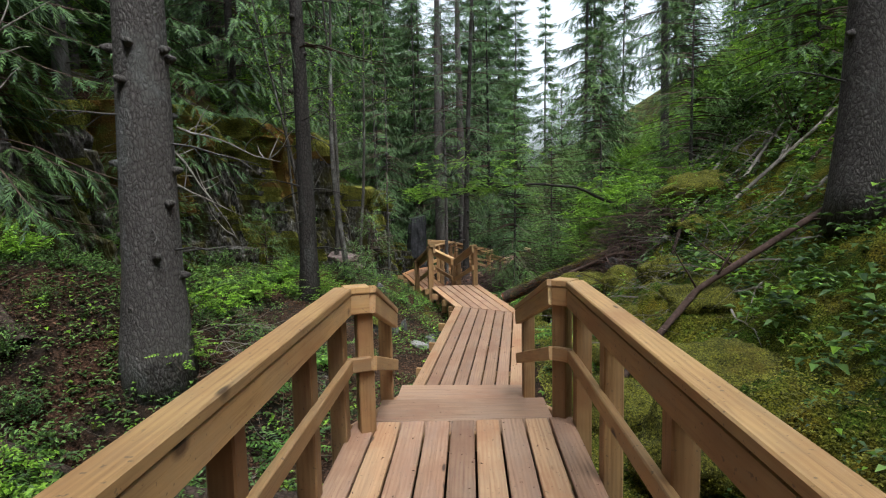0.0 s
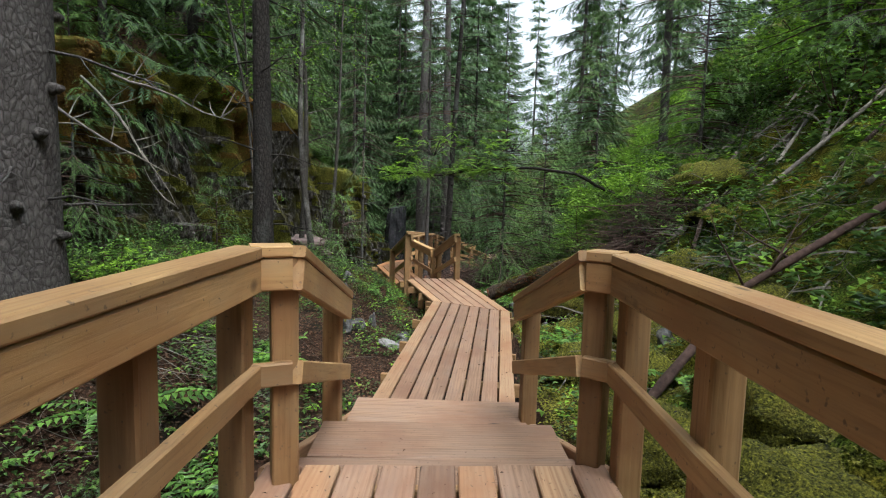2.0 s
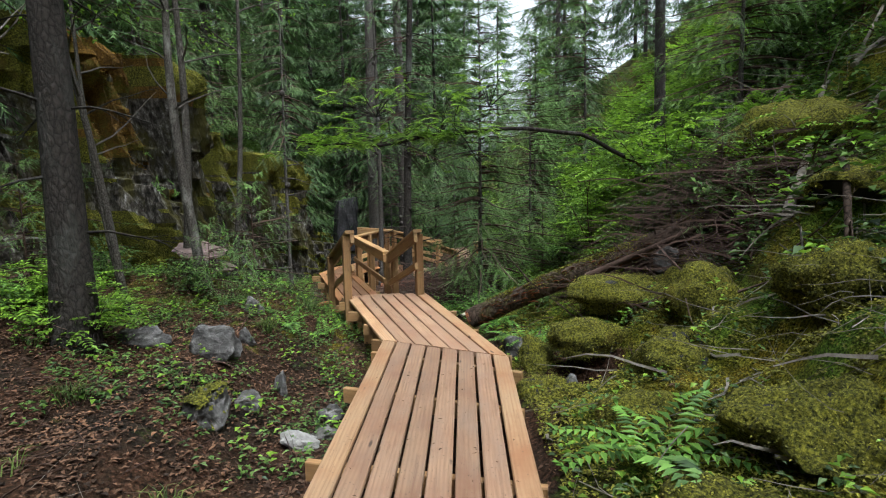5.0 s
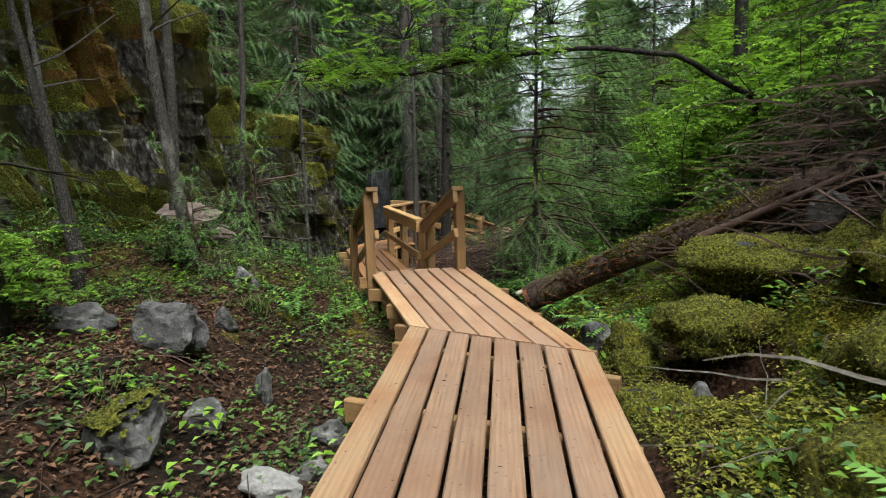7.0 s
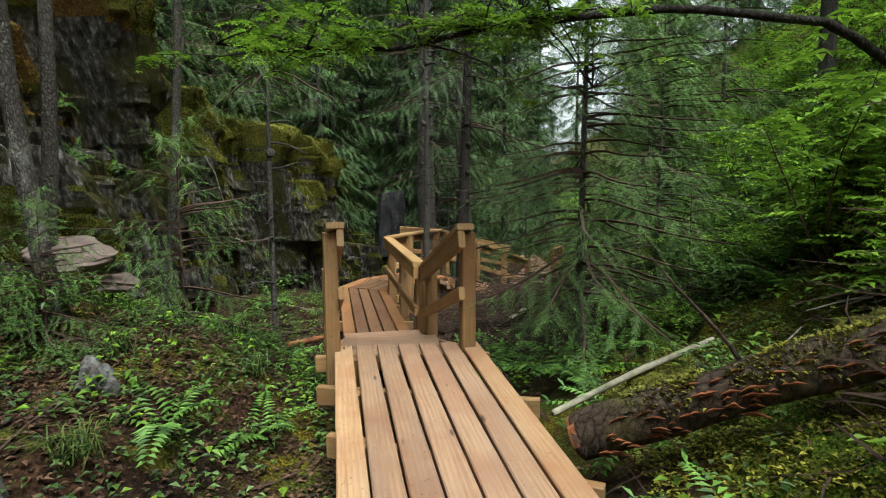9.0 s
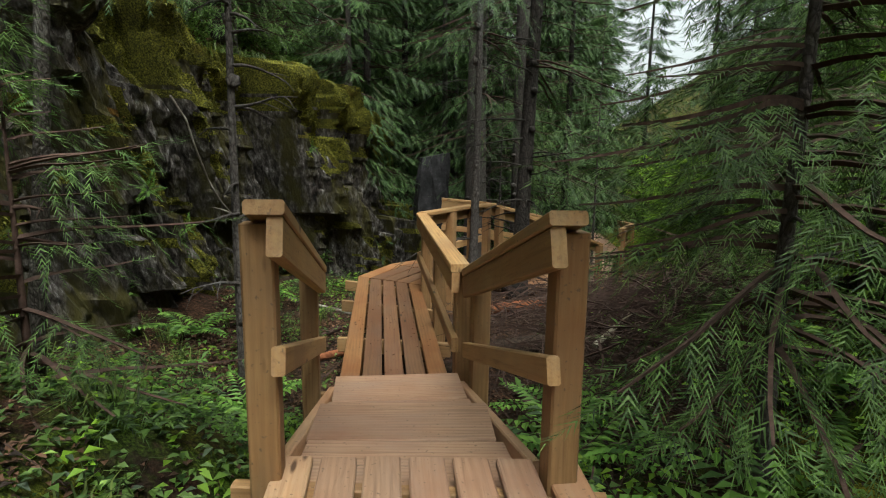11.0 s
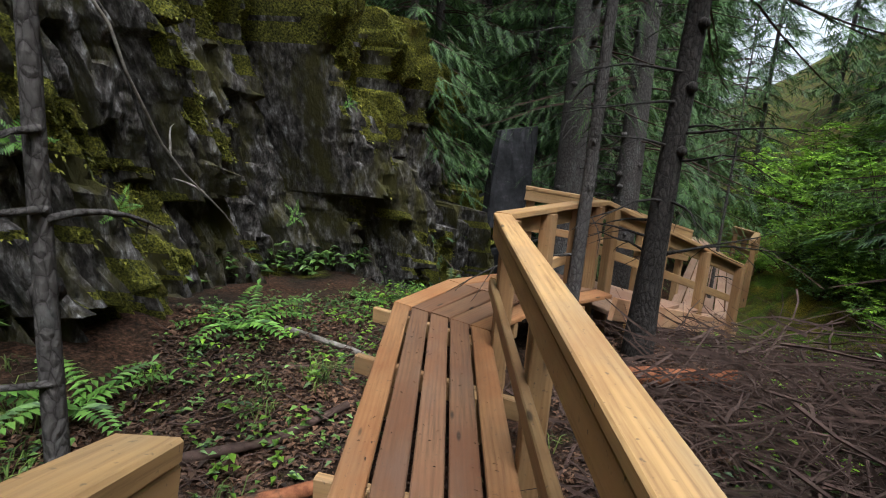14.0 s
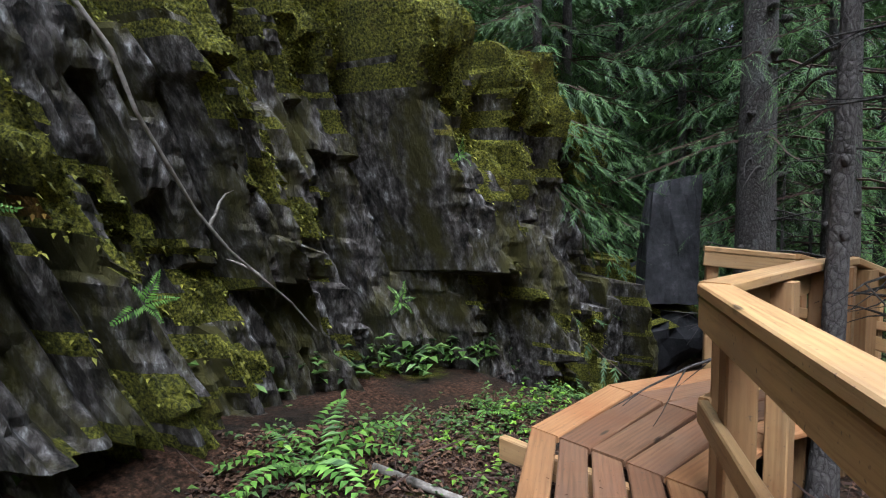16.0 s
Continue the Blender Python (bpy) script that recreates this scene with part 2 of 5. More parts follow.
def terrain_mat():
    """Forest floor: needle litter, soil, moss where the mask says so."""
    m, nt, b = mat_base("forest_floor", 0.95, 0.1)
    v = coords(nt, (1, 1, 1), spread=False)
    n1 = noise_tex(nt, v, 38, 8, 0.7)
    litter = ramp(nt, n1, [(0.36, (0.005, 0.003, 0.002)), (0.5, (0.034, 0.017, 0.010)), (0.62, (0.085, 0.042, 0.026)), (0.76, (0.24, 0.15, 0.10))])
    soil = ramp(nt, noise_tex(nt, v, 14, 7, 0.7), [(0.35, (0.004, 0.0035, 0.003)), (0.7, (0.034, 0.023, 0.016))])
    base = mix(nt, ramp(nt, noise_tex(nt, v, 1.6, 5, 0.6), [(0.45, (0, 0, 0)), (0.62, (1, 1, 1))]), litter, soil)
    moss = ramp(nt, noise_tex(nt, v, 70, 6, 0.7), [(0.36, (0.006, 0.0065, 0.002)), (0.5, (0.075, 0.077, 0.010)), (0.68, (0.24, 0.22, 0.03))])
    green = ramp(nt, noise_tex(nt, v, 2.0, 5, 0.6), [(0.4, (0.6, 1.0, 0.8)), (0.65, (1.25, 1.0, 0.8))])
    moss = mix(nt, 1.0, moss, green, "MULTIPLY")
    at = nt.nodes.new("ShaderNodeAttribute")
    at.attribute_name = "moss"
    add = nt.nodes.new("ShaderNodeMath")
    nt.links.new(at.outputs["Fac"], add.inputs[0])
    nt.links.new(noise_tex(nt, v, 3.2, 7, 0.65), add.inputs[1])
    f = ramp(nt, add.outputs[0], [(0.78, (0, 0, 0)), (0.95, (1, 1, 1))])
    nt.links.new(mix(nt, f, base, moss), b.inputs["Base Color"])
    bump(nt, b, n1, 0.9, 0.03)
    return m


M_FLOOR = terrain_mat()

# ---------------------------------------------------------------- mesh helpers
rnd = random.Random(7)


class Geo:
    """Collects vertices and faces for one mesh."""

    def __init__(self):
        self.v, self.f, self.mi = [], [], []

    def add(self, vs, fs, mi=0):
        k = len(self.v)
        self.v.extend(vs)
        self.f.extend([tuple(i + k for i in q) for q in fs])
        self.mi.extend([mi] * len(fs))

    def mesh(self, name, *mats, smooth=False):
        me = bpy.data.meshes.new(name)
        me.from_pydata([tuple(p) for p in self.v], [], self.f)
        for q in mats:
            me.materials.append(q)
        if len(mats) > 1:
            me.polygons.foreach_set("material_index", self.mi)
        if smooth:
            me.polygons.foreach_set("use_smooth", [True] * len(me.polygons))
        me.update()
        return me


def part(name, geo, material, parent, label="", smooth=False, m=None):
    mats = material if isinstance(material, (list, tuple)) else [material]
    ob = new(name, geo.mesh(name, *mats, smooth=smooth) if isinstance(geo, Geo) else geo)
    if m is not None:
        ob.matrix_basis = m
    if parent is not None:
        ob.parent = parent
    if label:
        ob["label"] = label
    return ob


def thing(name, label, category, group="", kind="", m=None):
    ob = new(name)
    if m is not None:
        ob.matrix_basis = m
    return tagged(ob, label, category, group, kind)


def board_geo(L, w, h, ch=0.006, end0=0.0, end1=0.0):
    """A board along local X, its top at z 0, edges eased; end0 and end1 shear the ends for a mitre."""
    g = Geo()
    a, d = w / 2, h
    prof = [(-a, -d + ch), (-a, -ch), (-a + ch, 0), (a - ch, 0), (a, -ch), (a, -d + ch), (a - ch, -d), (-a + ch, -d)]
    vs = [(end0 * y, y, z) for y, z in prof] + [(L + end1 * y, y, z) for y, z in prof]
    fs = [(i, (i + 1) % 8, 8 + (i + 1) % 8, 8 + i) for i in range(8)]
    fs += [tuple(range(7, -1, -1)), tuple(range(8, 16))]
    g.add(vs, fs)
    return g


def board(name, p0, p1, w, h, material, parent, label="", end0=0.0, end1=0.0, roll=0.0, upright=False, ch=0.006):
    """A board from p0 to p1, which lie on the middle of its top face."""
    p0, p1 = Vector(p0), Vector(p1)
    x = (p1 - p0).normalized()
    if upright:
        y = Vector((-math.sin(roll), math.cos(roll), 0))
        y = (y - x * y.dot(x)).normalized()
    else:
        y = Vector((0, 0, 1)).cross(x).normalized()
    z = x.cross(y)
    m = Matrix((x, y, z)).transposed().to_4x4()
    m.translation = p0
    return part(name, board_geo((p1 - p0).length, w, h, ch, end0, end1), material, parent, label, m=m)


def post(name, x, y, z0, z1, s, material, parent, turn=0.0):
    g = board_geo(z1 - z0, s, s, 0.007)
    g.v = [(px, py, pz + s / 2) for px, py, pz in g.v]
    c, k = math.cos(turn), math.sin(turn)
    m = Matrix(((0, -k, c, x), (0, c, k, y), (1, 0, 0, z0), (0, 0, 0, 1)))
    if m.to_3x3().determinant() < 0:
        m = Matrix(((0, k, c, x), (0, -c, k, y), (1, 0, 0, z0), (0, 0, 0, 1)))
    return part(name, g, material, parent, m=m)


def tube(g, pts, radii, n=6, mi=0, cap=True):
    """A tapered tube along pts."""
    k = len(g.v)
    pts = [Vector(p) for p in pts]
    ref = Vector((0.31, 0.17, 0.93))
    for i, p in enumerate(pts):
        d = (pts[min(i + 1, len(pts) - 1)] - pts[max(i - 1, 0)]).normalized()
        if abs(d.dot(ref)) > 0.95:
            ref = Vector((1, 0.2, 0))
        u = d.cross(ref).normalized()
        w = d.cross(u)
        for j in range(n):
            a = 2 * math.pi * j / n
            g.v.append(tuple(p + (u * math.cos(a) + w * math.sin(a)) * radii[i]))
    for i in range(len(pts) - 1):
        for j in range(n):
            g.f.append((k + i * n + j, k + i * n + (j + 1) % n, k + (i + 1) * n + (j + 1) % n, k + (i + 1) * n + j))
            g.mi.append(mi)
    if cap:
        g.f.append(tuple(k + j for j in range(n - 1, -1, -1)))
        g.f.append(tuple(k + (len(pts) - 1) * n + j for j in range(n)))
        g.mi.extend([mi, mi])


def wander(p0, d, L, n, wob, droop=0.0, r=rnd):
    """Points of a crooked stick from p0."""
    p, d = Vector(p0), Vector(d).normalized()
    out = [p.copy()]
    for i in range(n):
        d = (d + Vector((r.uniform(-wob, wob), r.uniform(-wob, wob), r.uniform(-wob, wob) - droop))).normalized()
        p = p + d * (L / n)
        out.append(p.copy())
    return out


def nz(x, y, s, seed=0.0):
    return noise.noise(Vector((x * s, y * s, seed)))


def smooth(a, b, x):
    t = min(1.0, max(0.0, (x - a) / (b - a)))
    return t * t * (3 - 2 * t)


def lerp_table(x, tab):
    if x <= tab[0][0]:
        return tab[0][1]
    for (a, p), (b, q) in zip(tab, tab[1:]):
        if x <= b:
            return p + (q - p) * smooth(a, b, x)
    return tab[-1][1]


# ---------------------------------------------------------------- the lie of the land
FLOOR_Z = [(-4, -0.35), (4, -0.35), (8, -0.32), (11, -0.4), (14, -0.66), (17, -0.8), (20, -1.6), (25, -1.9), (60, -2.0)]
CLIFF_X = [(-6, -6.5), (0, -5.6), (5, -4.6), (9, -4.2), (12, -3.4), (13.2, -2.75), (14.4, -2.5), (15.5, -2.9), (16.6, -2.6), (17.6, -2.15), (19, -1.9), (20.6, -1.85), (22, -2.8), (30, -5.0)]
LIP_Z = [(-6, 2.8), (6, 2.8), (11, 3.4), (14, 3.2), (15.2, 2.6), (16.4, 2.15), (17.3, 2.05), (18.2, 1.95), (19.4, 1.8), (20.6, 1.5), (21.6, 0.8), (23, 1.0), (30, 1.6)]


def ground_z(x, y):
    f = lerp_table(y, FLOOR_Z)
    cx = lerp_table(y, CLIFF_X)
    right = max(0.0, x - 1.25 - 0.9 * smooth(14, 19, y))
    z = f + 0.62 * right - 0.10 * smooth(0, 1.2, right) + 0.03 * right * right * smooth(1, 6, right) if right < 12 else f + 12 * 0.62 + 4.2 + (right - 12) * 0.12
    near = smooth(0.3, 2.6, -0.9 - x)
    z += near * (0.52 if y < 11 else 0.52 - 0.3 * smooth(11, 14, y))
    if y < 8:
        z += 0.36 * smooth(1.4, 3.2, -x) * smooth(8, 5, y) + 0.42 * smooth(0.7, 1.7, -x) * smooth(3.9, 4.8, y) * smooth(7.4, 5.6, y)
    back = cx - 1.2 - x
    if back > 0:
        lip = lerp_table(y, LIP_Z)
        up = lip + 0.75 * min(back, 9) + 0.2 * max(0, min(back - 9, 30))
        z = z + (up - z) * smooth(0, 0.5, back)
    rough = 0.06 * nz(x, y, 1.3, 3) + 0.035 * nz(x, y, 3.7, 8) + 0.14 * nz(x, y, 0.5, 5)
    mossy = smooth(1.5, 2.4, x)
    rough += mossy * (0.22 * nz(x, y, 1.1, 1) + 0.42 * abs(nz(x, y, 1.6, 2)) + 0.16 * abs(nz(x, y, 4.2, 4)) - 0.16)
    path = smooth(1.3, 0.5, abs(x - 0.5)) if y < 13 else 0
    z += 0.42 * smooth(0.05, 0.95, -x) * smooth(4.4, 5.6, y) * smooth(12.9, 11.6, y)
    z += 0.12 * math.exp(-((x + 1.9) ** 2 + (y - 8.7) ** 2) / 0.5) + 0.2 * math.exp(-((x + 1.85) ** 2 + (y - 11.3) ** 2) / 0.4)
    z -= 0.22 * math.exp(-((x - 2.15) ** 2 + (y - 8.75) ** 2) / 0.2)
    z -= 0.6 * math.exp(-((x - 2.36) ** 2 / 0.09 + (y - 9.40) ** 2 / 0.04)) + 0.5 * math.exp(-((x - 2.05) ** 2 / 0.06 + (y - 8.92) ** 2 / 0.035))
    return z + rough * (1 - 0.6 * path)


def axis(lo, hi, a, b, step):
    core = list(np.arange(a, b, step))
    out, s, p = [], step, b
    while p < hi:
        out.append(p)
        s *= 1.25
        p += s
    pre, s, p = [], step * 1.25, a - step
    while p > lo:
        pre.append(p)
        s *= 1.25
        p -= s
    return pre[::-1] + core + out


def build_ground():
    xs, ys = axis(-400, 400, -7.0, 9.0, 0.1), axis(-400, 400, -3.0, 26.0, 0.1)
    vs, moss = [], []
    for y in ys:
        for x in xs:
            vs.append((x, y, ground_z(x, y)))
            right = smooth(1.2, 1.9, x)
            left = 0.16 + 0.18 * smooth(9, 11, y) * smooth(13.5, 12, y)
            bank = 0.34 * smooth(0.3, 0.9, lerp_table(y, CLIFF_X) - x)
            hole = smooth(1.25, 0.8, math.hypot((x - 2.26) / 0.32, (y - 9.36) / 0.2)) + smooth(1.25, 0.8, math.hypot((x - 2.05) / 0.26, (y - 8.92) / 0.19))
            moss.append(-1.0 * hole if hole > 0 else max(left, (0.52 - 0.06 * smooth(4, 8, x) - 0.08 * smooth(10, 13, y)) * right, bank))
    nx = len(xs)
    fs = [(j * nx + i, j * nx + i + 1, (j + 1) * nx + i + 1, (j + 1) * nx + i) for j in range(len(ys) - 1) for i in range(nx - 1)]
    me = bpy.data.meshes.new("ground")
    me.from_pydata(vs, [], fs)
    at = me.attributes.new("moss", "FLOAT", "POINT")
    at.data.foreach_set("value", moss)
    me.materials.append(M_FLOOR)
    me.polygons.foreach_set("use_smooth", [True] * len(me.polygons))
    tagged(new("ground", me), "forest floor of brown needles, soil and yellow-green moss", "ground", kind="structure")


def cliff_point(u, h):
    """A point of the rock face: u runs along it, leaning with the slabs; h is the part of its height."""
    cx, lip = lerp_table(u - 0.25, CLIFF_X), lerp_table(u - 0.25, LIP_Z)
    base = lerp_table(u, FLOOR_Z) - 0.4
    z = base + (lip + 0.12 - base) * min(1, h * 1.12)
    y = u - 0.40 * (z - 0.1)
    keep = 1 - smooth(0.85, 1, h)
    lean = 0.55 * h ** 1.3 + 1.15 * smooth(0.86, 1.0, h) ** 1.5
    slab = 0.0
    for k, (wide, tall, deep) in enumerate(((1.9, 0.45, 0.34), (4.7, 0.8, 0.17), (11.0, 1.3, 0.07))):
        col = math.floor(u * wide + 0.37 * k)
        up = math.floor(z * tall + 5.0 * noise.cell(Vector((col + 0.5, k, 2.5))))
        edge = abs((u * wide + 0.37 * k) % 1 - 0.5) * 2
        slab += deep * (noise.cell(Vector((col + 0.5, up + 0.5, k + 7.5))) - 0.5) - 0.35 * deep * smooth(0.8, 1, edge)
    big = 0.26 * nz(u, z, 0.5, 7) + 0.12 * nz(u, z, 1.7, 2) + 0.045 * nz(u, z, 6, 2) + 0.02 * nz(u, z, 17, 2)
    big -= 0.16 * max(0.0, 0.34 - abs(nz(u * 2.6, z * 0.55, 1.0, 9))) + 0.10 * max(0.0, 0.3 - abs(nz(u * 7.5, z * 1.6, 1.0, 15))) + 0.05 * abs(nz(u * 15, z * 5, 1.0, 18))
    lump = 0.26 * smooth(0.68, 0.84, h) * (0.5 + nz(u, z, 2.2, 12)) * (1 - smooth(0.93, 1, h))
    return (cx - lean + slab * keep + big + lump, y, z + 0.06 * nz(u, z, 1.4, 6))


def cliff_cover(y, h):
    """0 bare rock, 1 yellow moss, 2 rust-coloured moss."""
    k = h + 0.16 * nz(y, h * 3.6, 1.6, 20)
    rust = nz(y, h * 2.5, 0.8, 31) + 0.35 * nz(y, h * 9, 3.0, 33) > (0.05 if 13.2 < y < 14.9 else 0.16) and y < 15.6
    if k > 0.76 or nz(y, h * 3.0, 1.2, 40) + 0.4 * nz(y, h * 9, 4.0, 41) > 0.16:
        return 2 if rust else 1
    return 0


def build_cliff():
    """Steep schist face along the left of the walk: upright leaning slabs, ledges, a mossy lip."""
    g = Geo()
    n_y, n_h = 1100, 96
    y0, y1 = -4.0, 30.0
    for j in range(n_y):
        for i in range(n_h):
            g.v.append(cliff_point(y0 + (y1 - y0) * j / (n_y - 1), i / (n_h - 1)))
    for j in range(n_y - 1):
        for i in range(n_h - 1):
            g.f.append((j * n_h + i, j * n_h + i + 1, (j + 1) * n_h + i + 1, (j + 1) * n_h + i))
            g.mi.append(cliff_cover(y0 + (y1 - y0) * j / (n_y - 1), i / (n_h - 1)))
    ob = new("rock_face", g.mesh("rock_face", M_ROCK, M_MOSS, M_MOSS_RUST))
    tagged(ob, "steep dark schist rock face with moss along its top", "rock face", kind="structure")


build_ground()
build_cliff()

# ---------------------------------------------------------------- the boardwalk
DA, DB, DD, DF = 0.475, 0.0, -0.36, -1.33  # heights of the decks


def deck(name, label, near_l, near_r, far_l, far_r, n, z0, z1, fresh=(), gap=0.016, thick=0.034, joists=(), over=0.06, planks=None):
    """A deck of n long planks between two end lines, on cross joists."""
    top = thing(name, label, "boardwalk", "boardwalk sections")
    nl, nr, fl, fr = (Vector((*q, 0)) for q in (near_l, near_r, far_l, far_r))
    for i in range(n):
        a, b, c = i / n, (i + 1) / n, (i + 0.5) / n
        p, q = nl.lerp(nr, c), fl.lerp(fr, c)
        d = (q - p).normalized()
        side = Vector((-d.y, d.x, 0))
        w = min(abs((nl.lerp(nr, a) - nl.lerp(nr, b)).dot(side)), 9)
        w2 = abs((fl.lerp(fr, a) - fl.lerp(fr, b)).dot(side))
        e0, e1 = (nr - nl).normalized(), (fr - fl).normalized()
        s0, s1 = e0.dot(d) / e0.dot(side), e1.dot(d) / e1.dot(side)
        up = rnd.uniform(-0.002, 0.003)
        pj = p + d * 0.004
        qj = q - d * 0.004
        board("plank", (pj.x, pj.y, z0 + up), (qj.x, qj.y, z1 + up + rnd.uniform(-0.002, 0.002)), (w + w2) / 2 - gap, thick,
              (planks or (M_DECK, M_DECK_FRESH))[i in fresh], top, end0=s0, end1=s1)
    for t in joists:
        p, q = nl.lerp(fl, t), nr.lerp(fr, t)
        d = (q - p).normalized()
        z = z0 + (z1 - z0) * t - thick - 0.003
        o0, o1 = over + rnd.uniform(-0.05, 0.06), over + rnd.uniform(-0.06, 0.05)
        board("joist", (*(p - d * o0).xy, z), (*(q + d * o1).xy, z), 0.048, 0.11, M_POST, top)
        for c in (0.14, 0.86):
            k = p.lerp(q, c)
            gz = ground_z(k.x, k.y) - 0.1
            if z - 0.11 - gz > 0.03:
                post("support_post", k.x + 0.07 * d.y, k.y - 0.07 * d.x, gz, z - 0.005, 0.09, M_POST, top, math.atan2(d.y, d.x))
    return top


def offs(p, d, a):
    """p moved a metres to the left of d."""
    d = Vector((*d, 0)).normalized()
    return (p[0] - d.y * a, p[1] + d.x * a)


deck("boardwalk", "wide pine boardwalk of nine planks, worn reddish brown", (0.46, -3.2), (1.90, -3.1), (0.20, 3.77), (1.56, 3.91), 9, DA, DA, fresh=(1, 5, 7), joists=(0.08, 0.3, 0.52, 0.74, 0.985), over=0.02)
deck("boardwalk", "pine boardwalk of eight planks with sawn pale edge boards", (0.235, 5.32), (1.33, 5.34), (0.42, 9.65), (1.51, 9.06), 8, DB, DB, fresh=(0, 7), joists=(0.03, 0.26, 0.5, 0.74, 0.94))
deck("boardwalk", "pine boardwalk of seven planks running askew", (0.42, 9.656), (1.51, 9.066), (-0.23, 11.66), (0.77, 11.86), 7, DB, DB, fresh=(0, 6), joists=(0.06, 0.36, 0.66, 0.95), over=0.07)
deck("boardwalk", "narrow pine boardwalk of five brown planks", (-0.52, 12.87), (0.13, 13.10), (-1.53, 16.01), (-0.72, 15.76), 5, DD, DD, fresh=(0, 4), joists=(0.05, 0.36, 0.7, 0.96), over=0.11, planks=(M_DECK_DARK, M_DECK_EDGE))
deck("boardwalk", "short mitred boardwalk section turning by the rock face", (-1.53, 16.015), (-0.72, 15.765), (-1.40, 16.86), (-0.50, 16.45), 5, DD, DD, fresh=(0, 4), joists=(0.5,), over=0.02, planks=(M_DECK_DARK, M_DECK_EDGE))
deck("boardwalk", "short mitred boardwalk section by the rock face", (-1.40, 16.866), (-0.50, 16.456), (-0.70, 17.88), (0.0, 17.2), 5, DD, DD, fresh=(0, 4), joists=(0.5,), over=0.02, planks=(M_DECK_DARK, M_DECK_EDGE))
deck("boardwalk", "lower boardwalk of weathered pale planks", (0.72, 20.4), (1.60, 20.3), (1.60, 25.9), (2.40, 25.5), 6, DF, DF, joists=(0.02, 0.35, 0.7), over=0.02)
deck("boardwalk", "far boardwalk section bending away", (1.60, 25.91), (2.40, 25.51), (1.2, 28.6), (2.1, 28.8), 6, DF, DF, joists=(0.5,), over=0.02)


def stairs(label, a_l, a_r, b_l, b_r, za, zb, n, deep=1.0):
    """n open treads between two landings, with a sloping stringer on each side."""
    top = thing("stairs", label, "stairs", "boardwalk stairs")
    al, ar, bl, br = (Vector((*q, 0)) for q in (a_l, a_r, b_l, b_r))
    for i in range(n):
        t0, t1 = i / n, (i + 1) / n
        z = za + (zb - za) * (i + 1) / (n + 1)
        for s0, s1 in ((t0, (t0 + t1) / 2), ((t0 + t1) / 2, t1 + 0.02)):
            m = (s0 + s1) / 2
            p, q = al.lerp(bl, m), ar.lerp(br, m)
            w = ((al + ar) / 2 - (bl + br) / 2).length * (s1 - s0) - 0.008
            board("tread", (p.x, p.y, z), (q.x, q.y, z + rnd.uniform(-0.003, 0.003)), w, 0.04, M_DECK, top)
    for p, q, s in ((al, bl, 1), (ar, br, -1)):
        d = (q - p).normalized()
        o = Vector((-d.y, d.x, 0)) * 0.026 * s
        board("stringer", (p.x + o.x, p.y + o.y, za - 0.02), (q.x + o.x, q.y + o.y, zb + 0.07), 0.045, 0.2, M_DECK_FRESH, top)
    return top


stairs("two deep worn pine treads between sloping side boards", (0.22, 3.78), (1.55, 3.92), (0.25, 5.33), (1.32, 5.35), DA, DB, 2)
stairs("steep pine steps with reddish worn treads", (-0.19, 11.69), (0.60, 11.84), (-0.50, 12.87), (0.14, 13.10), DB, DD, 2)
stairs("pine steps leading down beside spruce trunks", (-0.70, 17.89), (0.0, 17.21), (0.74, 20.42), (1.58, 20.3), DD, DF, 5)


def railing(label, pts, posts, side, mid=0.42, width=0.112, cap_mat=None, base=None):
    """A railing: sawn cap board on an edge board along pts (tops), posts at fractions of the polyline, a mid rail; side: 1 if the walk lies to its right."""
    top = thing("railing", label, "railing", "boardwalk railings")
    P = [Vector(q) for q in pts]
    for i, (p, q) in enumerate(zip(P, P[1:])):
        d = (q - p).normalized()
        flat = Vector((d.x, d.y, 0)).normalized()
        right = Vector((flat.y, -flat.x, 0)) * side
        e0 = e1 = 0.0
        p, q = p + Vector((0, 0, 0.004 * (i % 2))), q + Vector((0, 0, 0.004 * (i % 2)))
        board("cap_board", p, q, width, 0.042, cap_mat or M_RAIL, top, end0=e0, end1=e1)
        o = right * (width / 2 - 0.028) - Vector((0, 0, 0.045))
        board("edge_board", p + o, q + o, 0.045, 0.115, M_RAIL, top)
        o = right * (width / 2 - 0.03) - Vector((0, 0, mid))
        board("mid_rail", p + o, q + o, 0.04, 0.085, M_RAIL, top)
    for k, t in posts:
        p = P[k].lerp(P[k + 1], t)
        d = (P[k + 1] - P[k]).normalized()
        right = Vector((d.y, -d.x, 0)).normalized() * side
        c = p - right * 0.034
        gz = ground_z(c.x, c.y) - 0.15
        post("post", c.x, c.y, min(gz, p.z - 1.0), p.z - 0.045, 0.095, M_POST, top, math.atan2(d.y, d.x))
    return top


